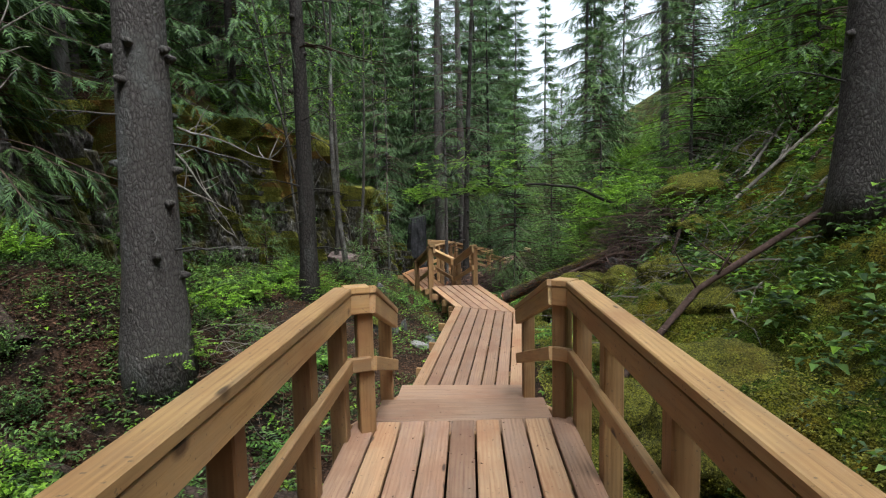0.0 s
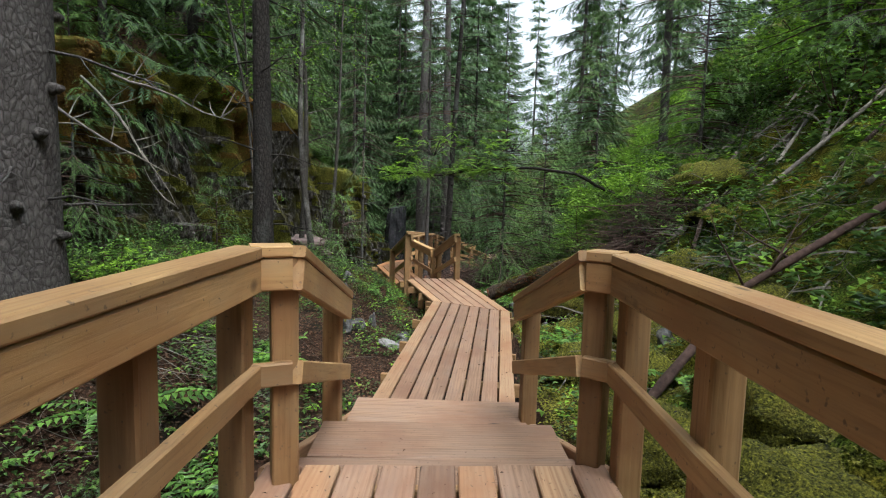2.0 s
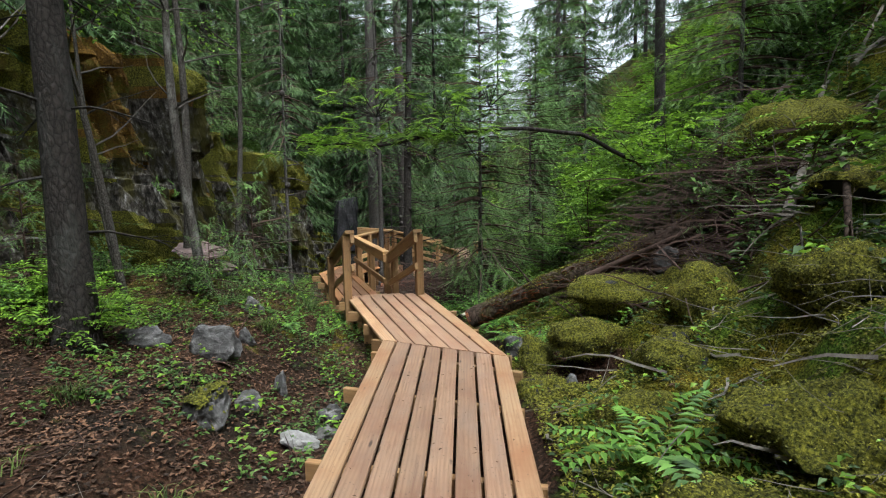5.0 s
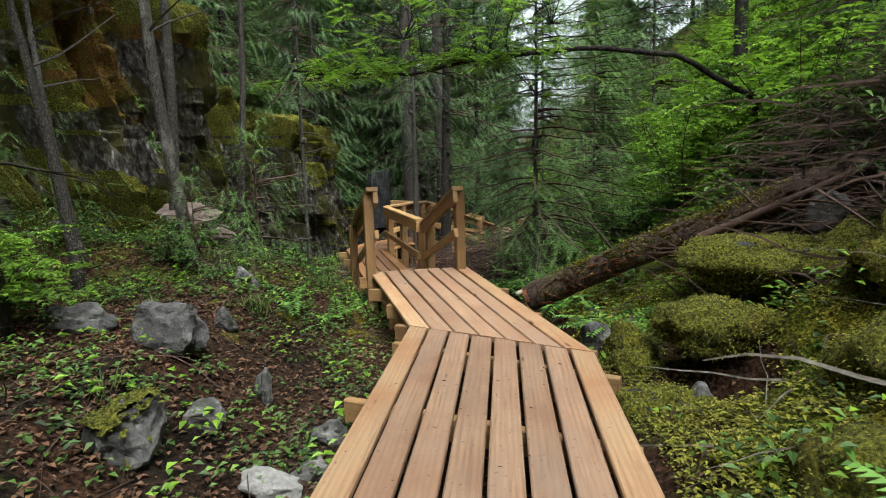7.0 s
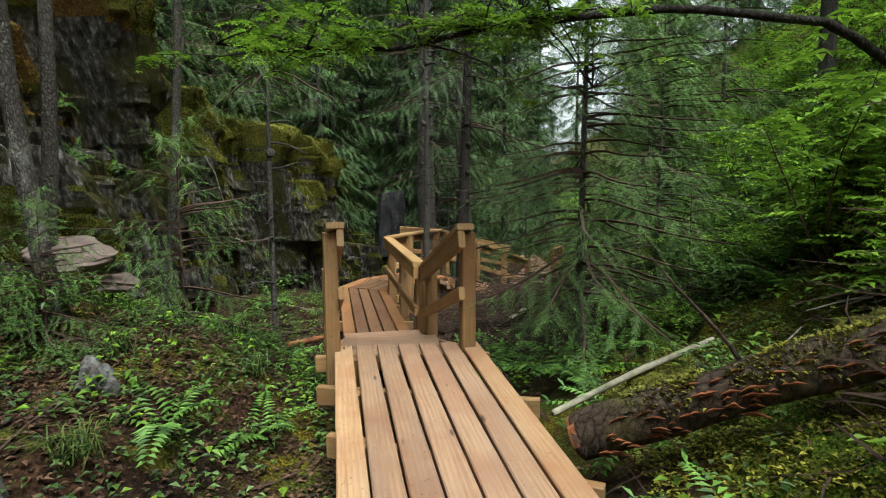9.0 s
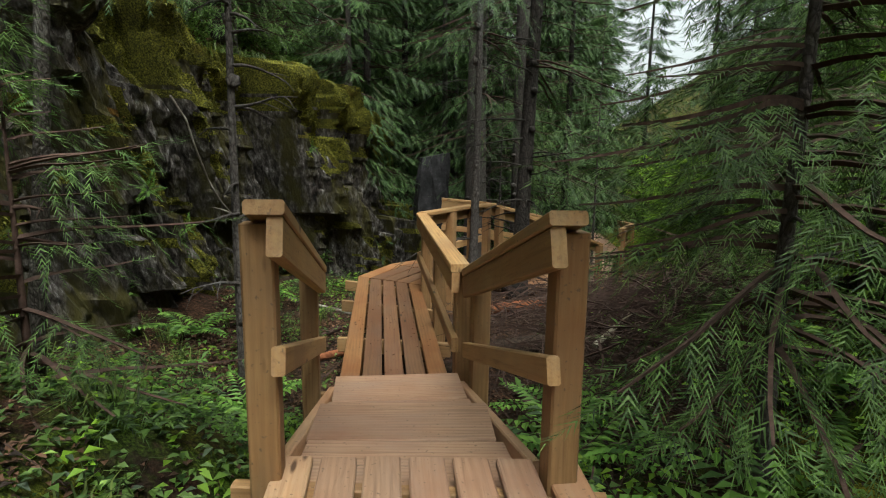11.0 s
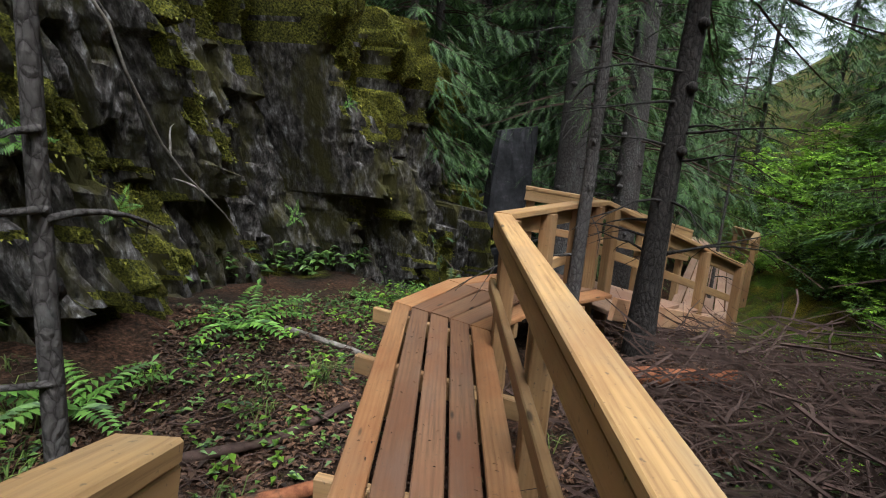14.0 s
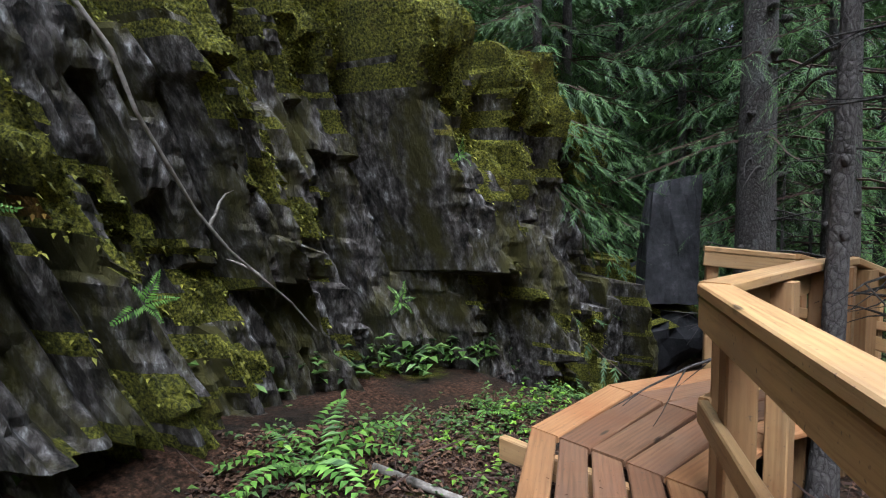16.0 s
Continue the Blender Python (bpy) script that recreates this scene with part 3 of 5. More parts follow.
railing("sawn pine handrail with square posts, honey coloured", [(0.50, -3.2, 1.355), (0.22, 3.60, 1.355), (0.345, 3.66, 1.355), (0.27, 4.78, 0.99)], [(0, 0.1), (0, 0.35), (0, 0.6), (0, 0.78), (0, 0.90), (0, 0.992), (1, 0.85), (2, 0.88)], 1)
railing("sawn pine handrail with square posts, honey coloured", [(1.97, -3.1, 1.345), (1.565, 3.85, 1.345), (1.46, 3.92, 1.345), (1.31, 5.25, 0.91)], [(0, 0.1), (0, 0.35), (0, 0.6), (0, 0.78), (0, 0.90), (0, 0.992), (1, 0.8), (2, 0.88)], -1)
railing("short sloping pine handrail beside the steps", [(-0.13, 11.48, 0.865), (-0.66, 12.98, 0.375)], [(0, 0.06), (0, 0.93)], 1)
railing("short sloping pine handrail beside the steps", [(0.69, 11.66, 0.845), (0.22, 13.05, 0.39)], [(0, 0.05), (0, 0.93)], -1)
railing("pine handrail on the drop side of the boardwalk", [(0.16, 13.05, 0.41), (-0.71, 15.71, 0.425), (-0.36, 16.93, 0.425), (-0.185, 17.63, 0.40), (1.456, 19.91, -0.42)], [(0, 0.05), (0, 0.48), (0, 0.93), (1, 0.05), (1, 0.5), (1, 0.95), (2, 0.6), (3, 0.04), (3, 0.35), (3, 0.66), (3, 0.97)], -1)
railing("pine handrail on the outer side of the lower steps", [(-1.08, 18.59, 0.387), (-0.45, 18.75, 0.33), (1.02, 21.84, -0.3)], [(0, 0.1), (1, 0.05), (1, 0.5), (1, 0.95)], 1)
railing("far pine handrail beyond the lower deck", [(2.15, 23.0, -0.5), (2.67, 25.25, -0.62), (2.55, 27.2, -0.75)], [(0, 0.05), (0, 0.9), (1, 0.5), (1, 0.95)], -1)

# ---------------------------------------------------------------- trees


def spray(g, base, d, L, r, wide=0.05, step=0.034, sag=0.0, mi=0):
    thin = 0.45 if step < 0.05 else 0.8
    """A needle twig: a comb of small triangles to both sides of its axis."""
    d = Vector(d).normalized()
    s = d.cross(Vector((r.uniform(-0.4, 0.4), r.uniform(-0.4, 0.4), 1)))
    s = s.normalized() if s.length > 1e-4 else Vector((1, 0, 0))
    p = Vector(base)
    n = max(3, int(L / step))
    for i in range(n):
        t = i / n
        q = p + d * (L / n)
        q.z -= sag * t * L / n
        w = wide * (1 - 0.65 * t) * r.uniform(0.7, 1.2)
        f = d * wide * 0.9
        for k in (1, -1):
            a = q + s * k * w + f + Vector((0, 0, r.uniform(-0.014, 0.012)))
            g.add([tuple(p), tuple(p.lerp(q, thin)), tuple(a)], [(0, 1, 2)], mi)
        p = q


def spruce_crown(r, H, z0, L0, whorls, per, twigs, droop=0.35, wide=0.055, step=0.045):
    g = Geo()
    for i in range(whorls):
        t = i / (whorls - 1)
        z = z0 + (H - z0) * t ** 1.05
        L = L0 * (1 - t) ** 0.75 + 0.18
        for j in range(per):
            a = r.uniform(0, 6.283)
            Lb = L * r.uniform(0.6, 1.15)
            p = Vector((0, 0, z + r.uniform(-0.1, 0.1)))
            d = Vector((math.cos(a), math.sin(a), 0.1 + 0.45 * t))
            n = 6
            pts = [p.copy()]
            for k in range(n):
                d = (d + Vector((r.uniform(-0.1, 0.1), r.uniform(-0.1, 0.1), -droop * (0.5 if k < 3 else -0.15)))).normalized()
                p = p + d * Lb / n
                pts.append(p.copy())
            tube(g, pts, [0.014 * (1 - 0.8 * k / n) * min(1.0, Lb) + 0.002 for k in range(n + 1)], 3, 1, False)
            for k in range(twigs):
                s = 0.22 + 0.78 * (k + r.random()) / twigs
                x = s * n
                m = min(n - 1, int(x))
                q = pts[m].lerp(pts[m + 1], x - m)
                bd = (pts[m + 1] - pts[m]).normalized()
                side = bd.cross(Vector((0, 0, 1))).normalized() * (1 if k % 2 else -1)
                Lt = (0.32 * Lb * (1.15 - s) + 0.1) * r.uniform(0.6, 1.3)
                spray(g, q, bd * 0.6 + side * r.uniform(0.3, 0.9) + Vector((0, 0, -r.uniform(0.1, 0.9))), Lt, r, wide, step, 0.5)
            spray(g, pts[-1], d, 0.2 * Lb + 0.08, r, wide, step)
    return g


def trunk_geo(r, H, r0, lean=(0, 0), n=11, flare=0.35, knots=0, dead=0, dead_len=0.8):
    g = Geo()
    pts, rad = [], []
    m = 14
    for i in range(m + 1):
        t = i / m
        z = H * t ** 1.4 - 0.25 * (1 - t)
        pts.append(Vector((lean[0] * z + 0.02 * H * math.sin(t * 5 + r0 * 90) * 0.15, lean[1] * z, z)))
        rad.append(r0 * ((1 - t) ** 0.8 * 0.97 + 0.03) * (1 + flare * math.exp(-max(z, 0) * 3.2)))
    tube(g, pts, rad, n)
    for _ in range(knots):
        z = r.uniform(0.4, 5.0)
        a = r.uniform(0, 6.28)
        c = Vector((lean[0] * z, lean[1] * z, z))
        o = Vector((math.cos(a), math.sin(a), 0.1))
        tube(g, [c + o * r0 * 0.6, c + o * (r0 * 0.93), c + o * (r0 * 1.08)], [0.05, 0.035, 0.015], 6)
    for _ in range(dead):
        z = r.uniform(0.6, min(6.5, H * 0.6))
        a = r.uniform(0, 6.28)
        c = Vector((lean[0] * z, lean[1] * z, z))
        L = dead_len * r.uniform(0.4, 1.3)
        pts = wander(c, (math.cos(a), math.sin(a), 0.12), L + r0, 5, 0.2, 0.08, r)
        tube(g, pts, [0.013, 0.011, 0.009, 0.007, 0.005, 0.002], 4, 0, False)
        for k in (2, 3, 4):
            q = wander(pts[k], (math.cos(a + r.uniform(-1, 1)), math.sin(a + r.uniform(-1, 1)), -0.3), L * 0.4, 3, 0.3, 0.1, r)
            tube(g, q, [0.005, 0.004, 0.003, 0.0015], 3, 0, False)
    return g


def make_spruce(name, label, seed, H, r0, z0, L0, whorls, per, twigs, bark, needles=None, group="spruces", knots=10, dead=14, lean=(0, 0), wide=0.055, step=0.045, droop=0.35, dead_len=0.8, n=11):
    r = random.Random(seed)
    top = thing(name, label, "tree", group)
    part("trunk", trunk_geo(r, H, r0, lean, n, knots=knots, dead=dead, dead_len=dead_len), bark, top, "", True)
    part("crown", spruce_crown(r, H, z0, L0, whorls, per, twigs, droop, wide, step), [needles or M_NEEDLE, M_TWIG], top, "dark green drooping needle sprays")
    return top


def place(ob, x, y, turn=0.0, s=1.0, dz=0.0, tilt=(0, 0)):
    ob.matrix_basis = pose(x, y, ground_z(x, y) + dz, tilt[0], tilt[1], turn) @ Matrix.Scale(s, 4)
    return ob


def put_copy(ob, x, y, turn=0.0, s=1.0, dz=0.0, tilt=(0, 0), label=""):
    c = copy_thing(ob, Matrix.Identity(4))
    c.matrix_basis = pose(x, y, ground_z(x, y) + dz, tilt[0], tilt[1], turn) @ Matrix.Scale(s, 4)
    if label:
        c["label"] = label
    return c


# big trunks beside the walk
place(make_spruce("spruce", "tall old spruce with thick grey scaly trunk", 1, 17, 0.265, 5.2, 2.0, 9, 5, 10, M_BARK, knots=40, dead=12, n=20), -1.82, 5.02)
place(make_spruce("spruce", "slim spruce with nearly black wet trunk", 2, 15, 0.145, 3.9, 1.8, 11, 5, 10, M_BARK_DARK, dead=22, n=14, wide=0.04, step=0.03), -1.80, 8.8)
place(make_spruce("spruce", "old grey spruce rooted on the mossy slope", 3, 16, 0.2, 3.6, 1.9, 10, 5, 10, M_BARK, knots=30, dead=22, n=16), 4.4, 5.9)
place(make_spruce("spruce", "grey spruce trunk standing beside the lower steps", 4, 16, 0.24, 2.9, 1.9, 15, 5, 10, M_BARK, knots=30, dead=30, n=14), -0.75, 20.2)
place(make_spruce("spruce", "slender pale spruce against the handrail", 5, 9, 0.062, 3.2, 1.2, 10, 4, 8, M_BARK, knots=20, dead=10, n=10), -0.31, 16.75)
place(make_spruce("spruce", "leaning dark spruce trunk between the decks", 6, 15, 0.105, 2.9, 1.7, 15, 5, 10, M_BARK_DARK, knots=10, dead=34, lean=(0.035, 0.02), n=12), 0.26, 16.95)
place(make_spruce("spruce", "grey spruce trunk behind the lower steps", 8, 16, 0.22, 2.6, 1.9, 15, 5, 10, M_BARK, knots=20, dead=30, n=12), -0.05, 20.9)

# forest of whole spruces
KIN = [
    make_spruce("spruce", "tall dark spruce with drooping boughs", 21, 13, 0.13, 1.6, 1.9, 26, 6, 12, M_BARK_DARK, dead=14, wide=0.085, step=0.06, droop=0.42),
    make_spruce("spruce", "slim spruce hung with thin drooping twigs", 22, 15, 0.11, 1.4, 1.6, 28, 6, 11, M_BARK, dead=16, wide=0.08, step=0.058, droop=0.5),
    make_spruce("spruce", "tall spruce with bare lower trunk", 23, 18, 0.16, 4.5, 2.1, 22, 6, 12, M_BARK, dead=30, wide=0.09, step=0.065),
]
FAR = [
    make_spruce("spruce", "distant dark spruce in the forest", 31, 14, 0.12, 0.8, 2.2, 26, 8, 10, M_BARK_DARK, dead=4, wide=0.17, step=0.13, droop=0.42, n=7),
    make_spruce("spruce", "distant slim spruce in the forest", 32, 16, 0.13, 1.4, 1.8, 28, 7, 10, M_BARK, dead=4, wide=0.15, step=0.13, droop=0.45, n=7),
]
for ob, (x, y) in zip(KIN + FAR, ((-6.4, 15.0), (4.3, 20.2), (6.4, 18.5), (-3.0, 29.0), (1.0, 34.0))):
    place(ob, x, y)
r = random.Random(5)
spots = []
for _ in range(3000):
    x, y = r.uniform(-20, 22), r.uniform(-10, 48)
    behind = y < 1.5 and abs(x) < 9
    inside = behind or -6.2 - 0.02 * y < x < 5.8 + 0.05 * y and y < 22
    gap = abs(x - 1.9 - 0.13 * (y - 1)) < 1.8 + 0.085 * y and y > 6
    if inside or gap or any((x - a) ** 2 + (y - b) ** 2 < 5.2 for a, b in spots):
        continue
    spots.append((x, y))
    if len(spots) >= 84:
        break
for x, y in spots:
    close = -9 < x < 10 and -3 < y < 27
    if close and r.random() < 0.12 or 5.0 < x < 15 and y > 6 and r.random() < 0.6:
        continue
    put_copy(KIN[r.randrange(3)] if close else FAR[r.randrange(2)], x, y, r.uniform(0, 360), r.uniform(0.8, 1.25))
# a few thin trees against the bright gap
for x, y, s in ((5.0, 22.5, 0.8), (6.9, 31.0, 0.95), (4.4, 36.0, 0.9), (8.8, 44.0, 1.1)):
    put_copy(KIN[1] if y < 25 else FAR[1], x, y, 40 * x, s)
for x, y, s, k in ((-3.3, 21.5, 0.95, 0), (-1.9, 24.0, 1.05, 1), (-0.4, 27.0, 1.1, 0), (-5.0, 18.6, 0.9, 1), (-6.6, 11.5, 0.9, 0), (-6.3, 8.0, 0.9, 1), (-0.9, 22.8, 0.9, 0), (0.9, 26.0, 1.0, 0), (-2.9, 19.4, 0.75, 1), (-3.6, 25.5, 1.1, 0), (0.2, 31.0, 1.2, 0), (-5.6, 21.5, 1.0, 0), (-7.0, 5.0, 0.9, 0), (9.5, 16.0, 0.8, 1), (10.5, 11.0, 0.8, 1)):
    put_copy(KIN[k], x, y, 77 * x, s)
for i in range(22):  # the wall of forest beyond the lower deck
    put_copy(FAR[i % 2], -15 + 0.78 * i + r.uniform(-0.5, 0.5), 31 + (i * 7) % 13, r.uniform(0, 360), r.uniform(0.8, 1.15))

for x, y, s, k in ((-5.2, 1.5, 1.0, 0), (-5.0, 3.8, 0.9, 1), (-4.9, 6.6, 0.85, 0), (-5.4, 8.6, 1.0, 2), (-4.9, 10.4, 0.9, 1), (-4.6, 12.6, 0.95, 0), (-6.6, 2.6, 1.1, 1), (-6.4, 6.0, 1.1, 0), (-6.0, 9.6, 1.0, 1), (-4.4, 15.2, 0.8, 1), (-4.2, 17.6, 0.8, 0), (-5.4, 13.6, 1.0, 2), (-3.4, 0.6, 1.0, 2), (-2.6, -1.8, 1.0, 0)):  # dense spruces along the top of the rock face; last two, unseen, added for shade
    put_copy(KIN[k], x, y, 53 * x + 31 * y, s)
for i in range(26):  # unseen spruces added behind the start of the walk to block skylight
    put_copy(FAR[i % 2], -13 + (i % 13) * 2.15 + r.uniform(-0.5, 0.5), -5.5 - 5.0 * (i // 13) + r.uniform(-1.2, 1.2), r.uniform(0, 360), r.uniform(0.9, 1.2))

for x, y, s, k in ((1.5, 33.5, 1.0, 0), (2.7, 38.0, 1.1, 1), (2.3, 43.0, 1.2, 0), (8.9, 35.0, 0.8, 1), (12.5, 36.0, 1.0, 1), (14.0, 42.0, 1.1, 0), (15.5, 31.0, 1.0, 0)):
    put_copy(FAR[k], x, y, 61 * x, s)

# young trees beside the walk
YOUNG = make_spruce("young_spruce", "young spruce with thin soft green boughs", 41, 4.6, 0.04, 0.6, 0.95, 24, 6, 11, M_BARK, M_NEEDLE_SUNLIT, "young spruces", knots=0, dead=8, wide=0.046, step=0.024, droop=0.3, dead_len=0.5)
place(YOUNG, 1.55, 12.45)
SAPLING = make_spruce("spruce_sapling", "small spruce sapling with pale green twigs", 42, 1.5, 0.022, 0.15, 0.62, 10, 5, 8, M_TWIG, M_NEEDLE_SUNLIT, "young spruces", knots=0, dead=2, wide=0.03, step=0.022, droop=0.2, dead_len=0.2)
place(SAPLING, -1.45, 11.9)
POLE = make_spruce("spruce_pole", "thin dead-looking spruce pole with grey bark", 43, 7.0, 0.036, 2.9, 0.7, 14, 5, 9, M_BARK, M_NEEDLE, "young spruces", knots=6, dead=26, wide=0.036, step=0.024, droop=0.45, dead_len=0.32)
place(POLE, -1.36, 13.35)
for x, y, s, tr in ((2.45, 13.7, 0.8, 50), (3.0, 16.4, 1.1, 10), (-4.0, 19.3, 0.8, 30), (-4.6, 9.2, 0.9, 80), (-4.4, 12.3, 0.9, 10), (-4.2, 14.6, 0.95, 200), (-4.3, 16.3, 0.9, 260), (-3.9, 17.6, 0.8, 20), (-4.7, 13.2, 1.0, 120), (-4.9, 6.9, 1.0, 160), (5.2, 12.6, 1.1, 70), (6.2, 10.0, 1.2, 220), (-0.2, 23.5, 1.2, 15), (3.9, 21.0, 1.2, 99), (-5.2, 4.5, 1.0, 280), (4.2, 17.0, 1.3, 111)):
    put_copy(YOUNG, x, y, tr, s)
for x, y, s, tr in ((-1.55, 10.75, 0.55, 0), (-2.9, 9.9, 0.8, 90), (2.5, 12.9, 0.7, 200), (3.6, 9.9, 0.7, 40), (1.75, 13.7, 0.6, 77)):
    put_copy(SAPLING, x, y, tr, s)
for x, y, tr in ((-0.55, 22.5, 50), (1.45, 21.8, 90)):
    put_copy(POLE, x, y, tr, 0.9)


def leaf(g, p, d, L, w, r, up=0.25, mi=0):
    """One folded blade."""
    d = Vector(d).normalized()
    s = d.cross(Vector((0, 0, 1)))
    s = s.normalized() if s.length > 1e-3 else Vector((1, 0, 0))
    m = Vector(p) + d * L * 0.45
    fold = Vector((0, 0, up * w))
    g.add([tuple(p), tuple(m + s * w / 2 + fold), tuple(Vector(p) + d * L - Vector((0, 0, 0.15 * L))), tuple(m - s * w / 2 + fold)], [(0, 2, 1), (0, 3, 2)], mi)


def pinnate(g, p, d, L, r, pairs=6, wide=0.42, arch=0.35, mi=0):
    """A feather-shaped leaf, as of rowan or fern, of paired blades along an arching stalk."""
    d = Vector(d).normalized()
    q = Vector(p)
    for i in range(pairs):
        t = (i + 0.6) / pairs
        d2 = (d + Vector((0, 0, -arch * t))).normalized()
        q = q + d2 * L / pairs
        s = d2.cross(Vector((0, 0, 1))).normalized()
        ln = L * wide * (1 - 0.75 * t) * min(1.0, 0.55 + 2.2 * t) * r.uniform(0.85, 1.1)
        for k in (1, -1):
            leaf(g, q, s * k + d2 * 0.5, ln, L / pairs * 0.85, r, 0.2, mi)
    leaf(g, q, d, L * 0.16, L / pairs * 0.8, r, 0.2, mi)


# leaning birches with mossy feet
def make_birch(seed, H, r0, lean, bend):
    r = random.Random(seed)
    top = thing("birch", "crooked slender birch with grey peeling bark", "tree", "birches")
    g, crown = Geo(), Geo()
    pts = []
    for i in range(13):
        t = i / 12
        pts.append(Vector((lean[0] * t * H + bend * math.sin(t * 4.2), lean[1] * t * H + 0.5 * bend * math.sin(t * 6), H * t - 0.2)))
    tube(g, pts, [r0 * (1 - 0.75 * i / 12) * (1.5 if i == 0 else 1) for i in range(13)], 9)
    for i in range(9):
        k = r.randrange(4, 12)
        a = r.uniform(0, 6.28)
        br = wander(pts[k], (math.cos(a), math.sin(a), 0.5), r.uniform(0.7, 1.5), 5, 0.2, 0.02, r)
        lm = Geo()
        tube(lm, br, [0.012, 0.01, 0.008, 0.006, 0.004, 0.002], 4)
        part("limb", lm, M_BIRCH, top)
        if k > 6:
            for q in br[1:]:
                for _ in range(9):
                    e = q + Vector((r.uniform(-0.25, 0.25), r.uniform(-0.25, 0.25), r.uniform(-0.25, 0.2)))
                    leaf(crown, e, (r.uniform(-1, 1), r.uniform(-1, 1), r.uniform(-0.6, 0.3)), 0.055, 0.04, r)
    part("trunk", g, M_BIRCH, top, "", True)
    part("crown", crown, M_LEAF, top, "small light green leaves")
    return top


place(make_birch(1, 6.5, 0.055, (0.0, 0.02), 0.10), -2.1, 11.35)
place(make_birch(2, 6.5, 0.062, (-0.05, 0.02), -0.13), -1.72, 11.05)
place(make_birch(3, 6.2, 0.045, (0.07, 0.03), 0.07), -1.95, 12.3)
place(make_birch(4, 5.5, 0.04, (-0.16, 0.0), 0.07), -2.05, 10.0)
place(make_birch(5, 5.0, 0.03, (-0.10, 0.02), -0.06), -2.35, 10.5)


# ---------------------------------------------------------------- shrubs and ferns
def make_bush(name, label, seed, kind, n, R, H, material, L):
    r = random.Random(seed)
    top = thing(name, label, "shrub", "undergrowth shrubs")
    st, lf = Geo(), Geo()
    for _ in range(max(4, n // 14)):
        a = r.uniform(0, 6.28)
        pts = wander((0, 0, -0.05), (math.cos(a) * 0.6, math.sin(a) * 0.6, 1), H * r.uniform(0.7, 1.1), 5, 0.22, 0.03, r)
        tube(st, pts, [0.010, 0.009, 0.007, 0.005, 0.003, 0.002], 3, cap=False)
        for k in range(14):
            x = r.uniform(1.2, 4.99)
            q = pts[int(x)].lerp(pts[int(x) + 1], x % 1) + Vector((r.uniform(-1, 1), r.uniform(-1, 1), r.uniform(-0.3, 0.5))) * R * 0.25
            d = (r.uniform(-1, 1), r.uniform(-1, 1), r.uniform(-0.3, 0.5))
            if kind == "pinnate":
                pinnate(lf, q, d, L * r.uniform(0.7, 1.3), r, 5, 0.5)
            else:
                for _ in range(3):
                    leaf(lf, q + Vector((r.uniform(-0.06, 0.06), r.uniform(-0.06, 0.06), r.uniform(-0.05, 0.05))), (r.uniform(-1, 1), r.uniform(-1, 1), r.uniform(-0.4, 0.4)), L * r.uniform(0.7, 1.3), L * 0.6, r)
    part("stem", st, M_TWIG, top)
    part("foliage", lf, material, top)
    return top


BUSH = [
    make_bush("rowan_shrub", "low rowan shrub with bright green feathered leaves", 51, "pinnate", 126, 0.9, 0.85, M_LEAF, 0.24),
    make_bush("leafy_shrub", "leafy green shrub growing from the mossy slope", 52, "plain", 180, 0.9, 0.8, M_HERB, 0.085),
    make_bush("bilberry_shrub", "low dense bilberry shrub with small dark leaves", 53, "plain", 150, 0.8, 0.35, M_HERB, 0.04),
    make_bush("rowan_shrub", "tall rowan shoot with layered feathered leaves", 54, "pinnate", 98, 0.8, 1.5, M_LEAF, 0.26),
]
for ob, (x, y) in zip(BUSH, ((3.4, 12.2), (4.2, 13.0), (-2.6, 8.2), (2.9, 11.6))):
    place(ob, x, y)
r = random.Random(61)
for _ in range(60):  # right slope
    y = r.uniform(9.5, 24)
    x = 2.6 + 0.12 * (y - 10) + abs(r.gauss(0, 1.7))
    put_copy(BUSH[r.choice((0, 0, 1, 3))], x, y, r.uniform(0, 360), r.uniform(0.55, 1.15))
for _ in range(34):  # lush growth above the fallen log
    put_copy(BUSH[r.choice((0, 0, 3, 1))], r.uniform(2.0, 4.8), r.uniform(10.6, 15.5), r.uniform(0, 360), r.uniform(0.35, 0.65))
for _ in range(46):  # high on the near slope
    put_copy(BUSH[r.choice((0, 1, 1, 3))], r.uniform(5.2, 12), r.uniform(4, 20), r.uniform(0, 360), r.uniform(0.6, 1.2))
for _ in range(80):  # tall leafy growth along the top of the slope
    y = r.uniform(9, 34)
    put_copy(BUSH[r.choice((0, 1, 1, 3, 3))], 4.8 + 0.08 * y + abs(r.gauss(0, 3.2)), y, r.uniform(0, 360), r.uniform(0.8, 1.6))
for _ in range(70):  # above the rock face
    y = r.uniform(-1, 20)
    x = lerp_table(y, CLIFF_X) - 0.9 - abs(r.gauss(0, 1.6))
    put_copy(BUSH[r.choice((0, 1, 1, 2, 3))], x, y, r.uniform(0, 360), r.uniform(0.5, 1.1))
for _ in range(52):  # left bank below the rock face
    y = r.uniform(3.2, 13.2)
    x = r.uniform(lerp_table(y, CLIFF_X) + 0.25, -1.7)
    put_copy(BUSH[r.choice((2, 2, 2, 1, 0))], x, y, r.uniform(0, 360), r.uniform(0.4, 0.8))
for _ in range(60):  # bright growth beyond the lower deck
    put_copy(BUSH[r.choice((0, 1, 3, 3))], r.uniform(2.9, 9), r.uniform(18.5, 33), r.uniform(0, 360), r.uniform(0.8, 1.8))
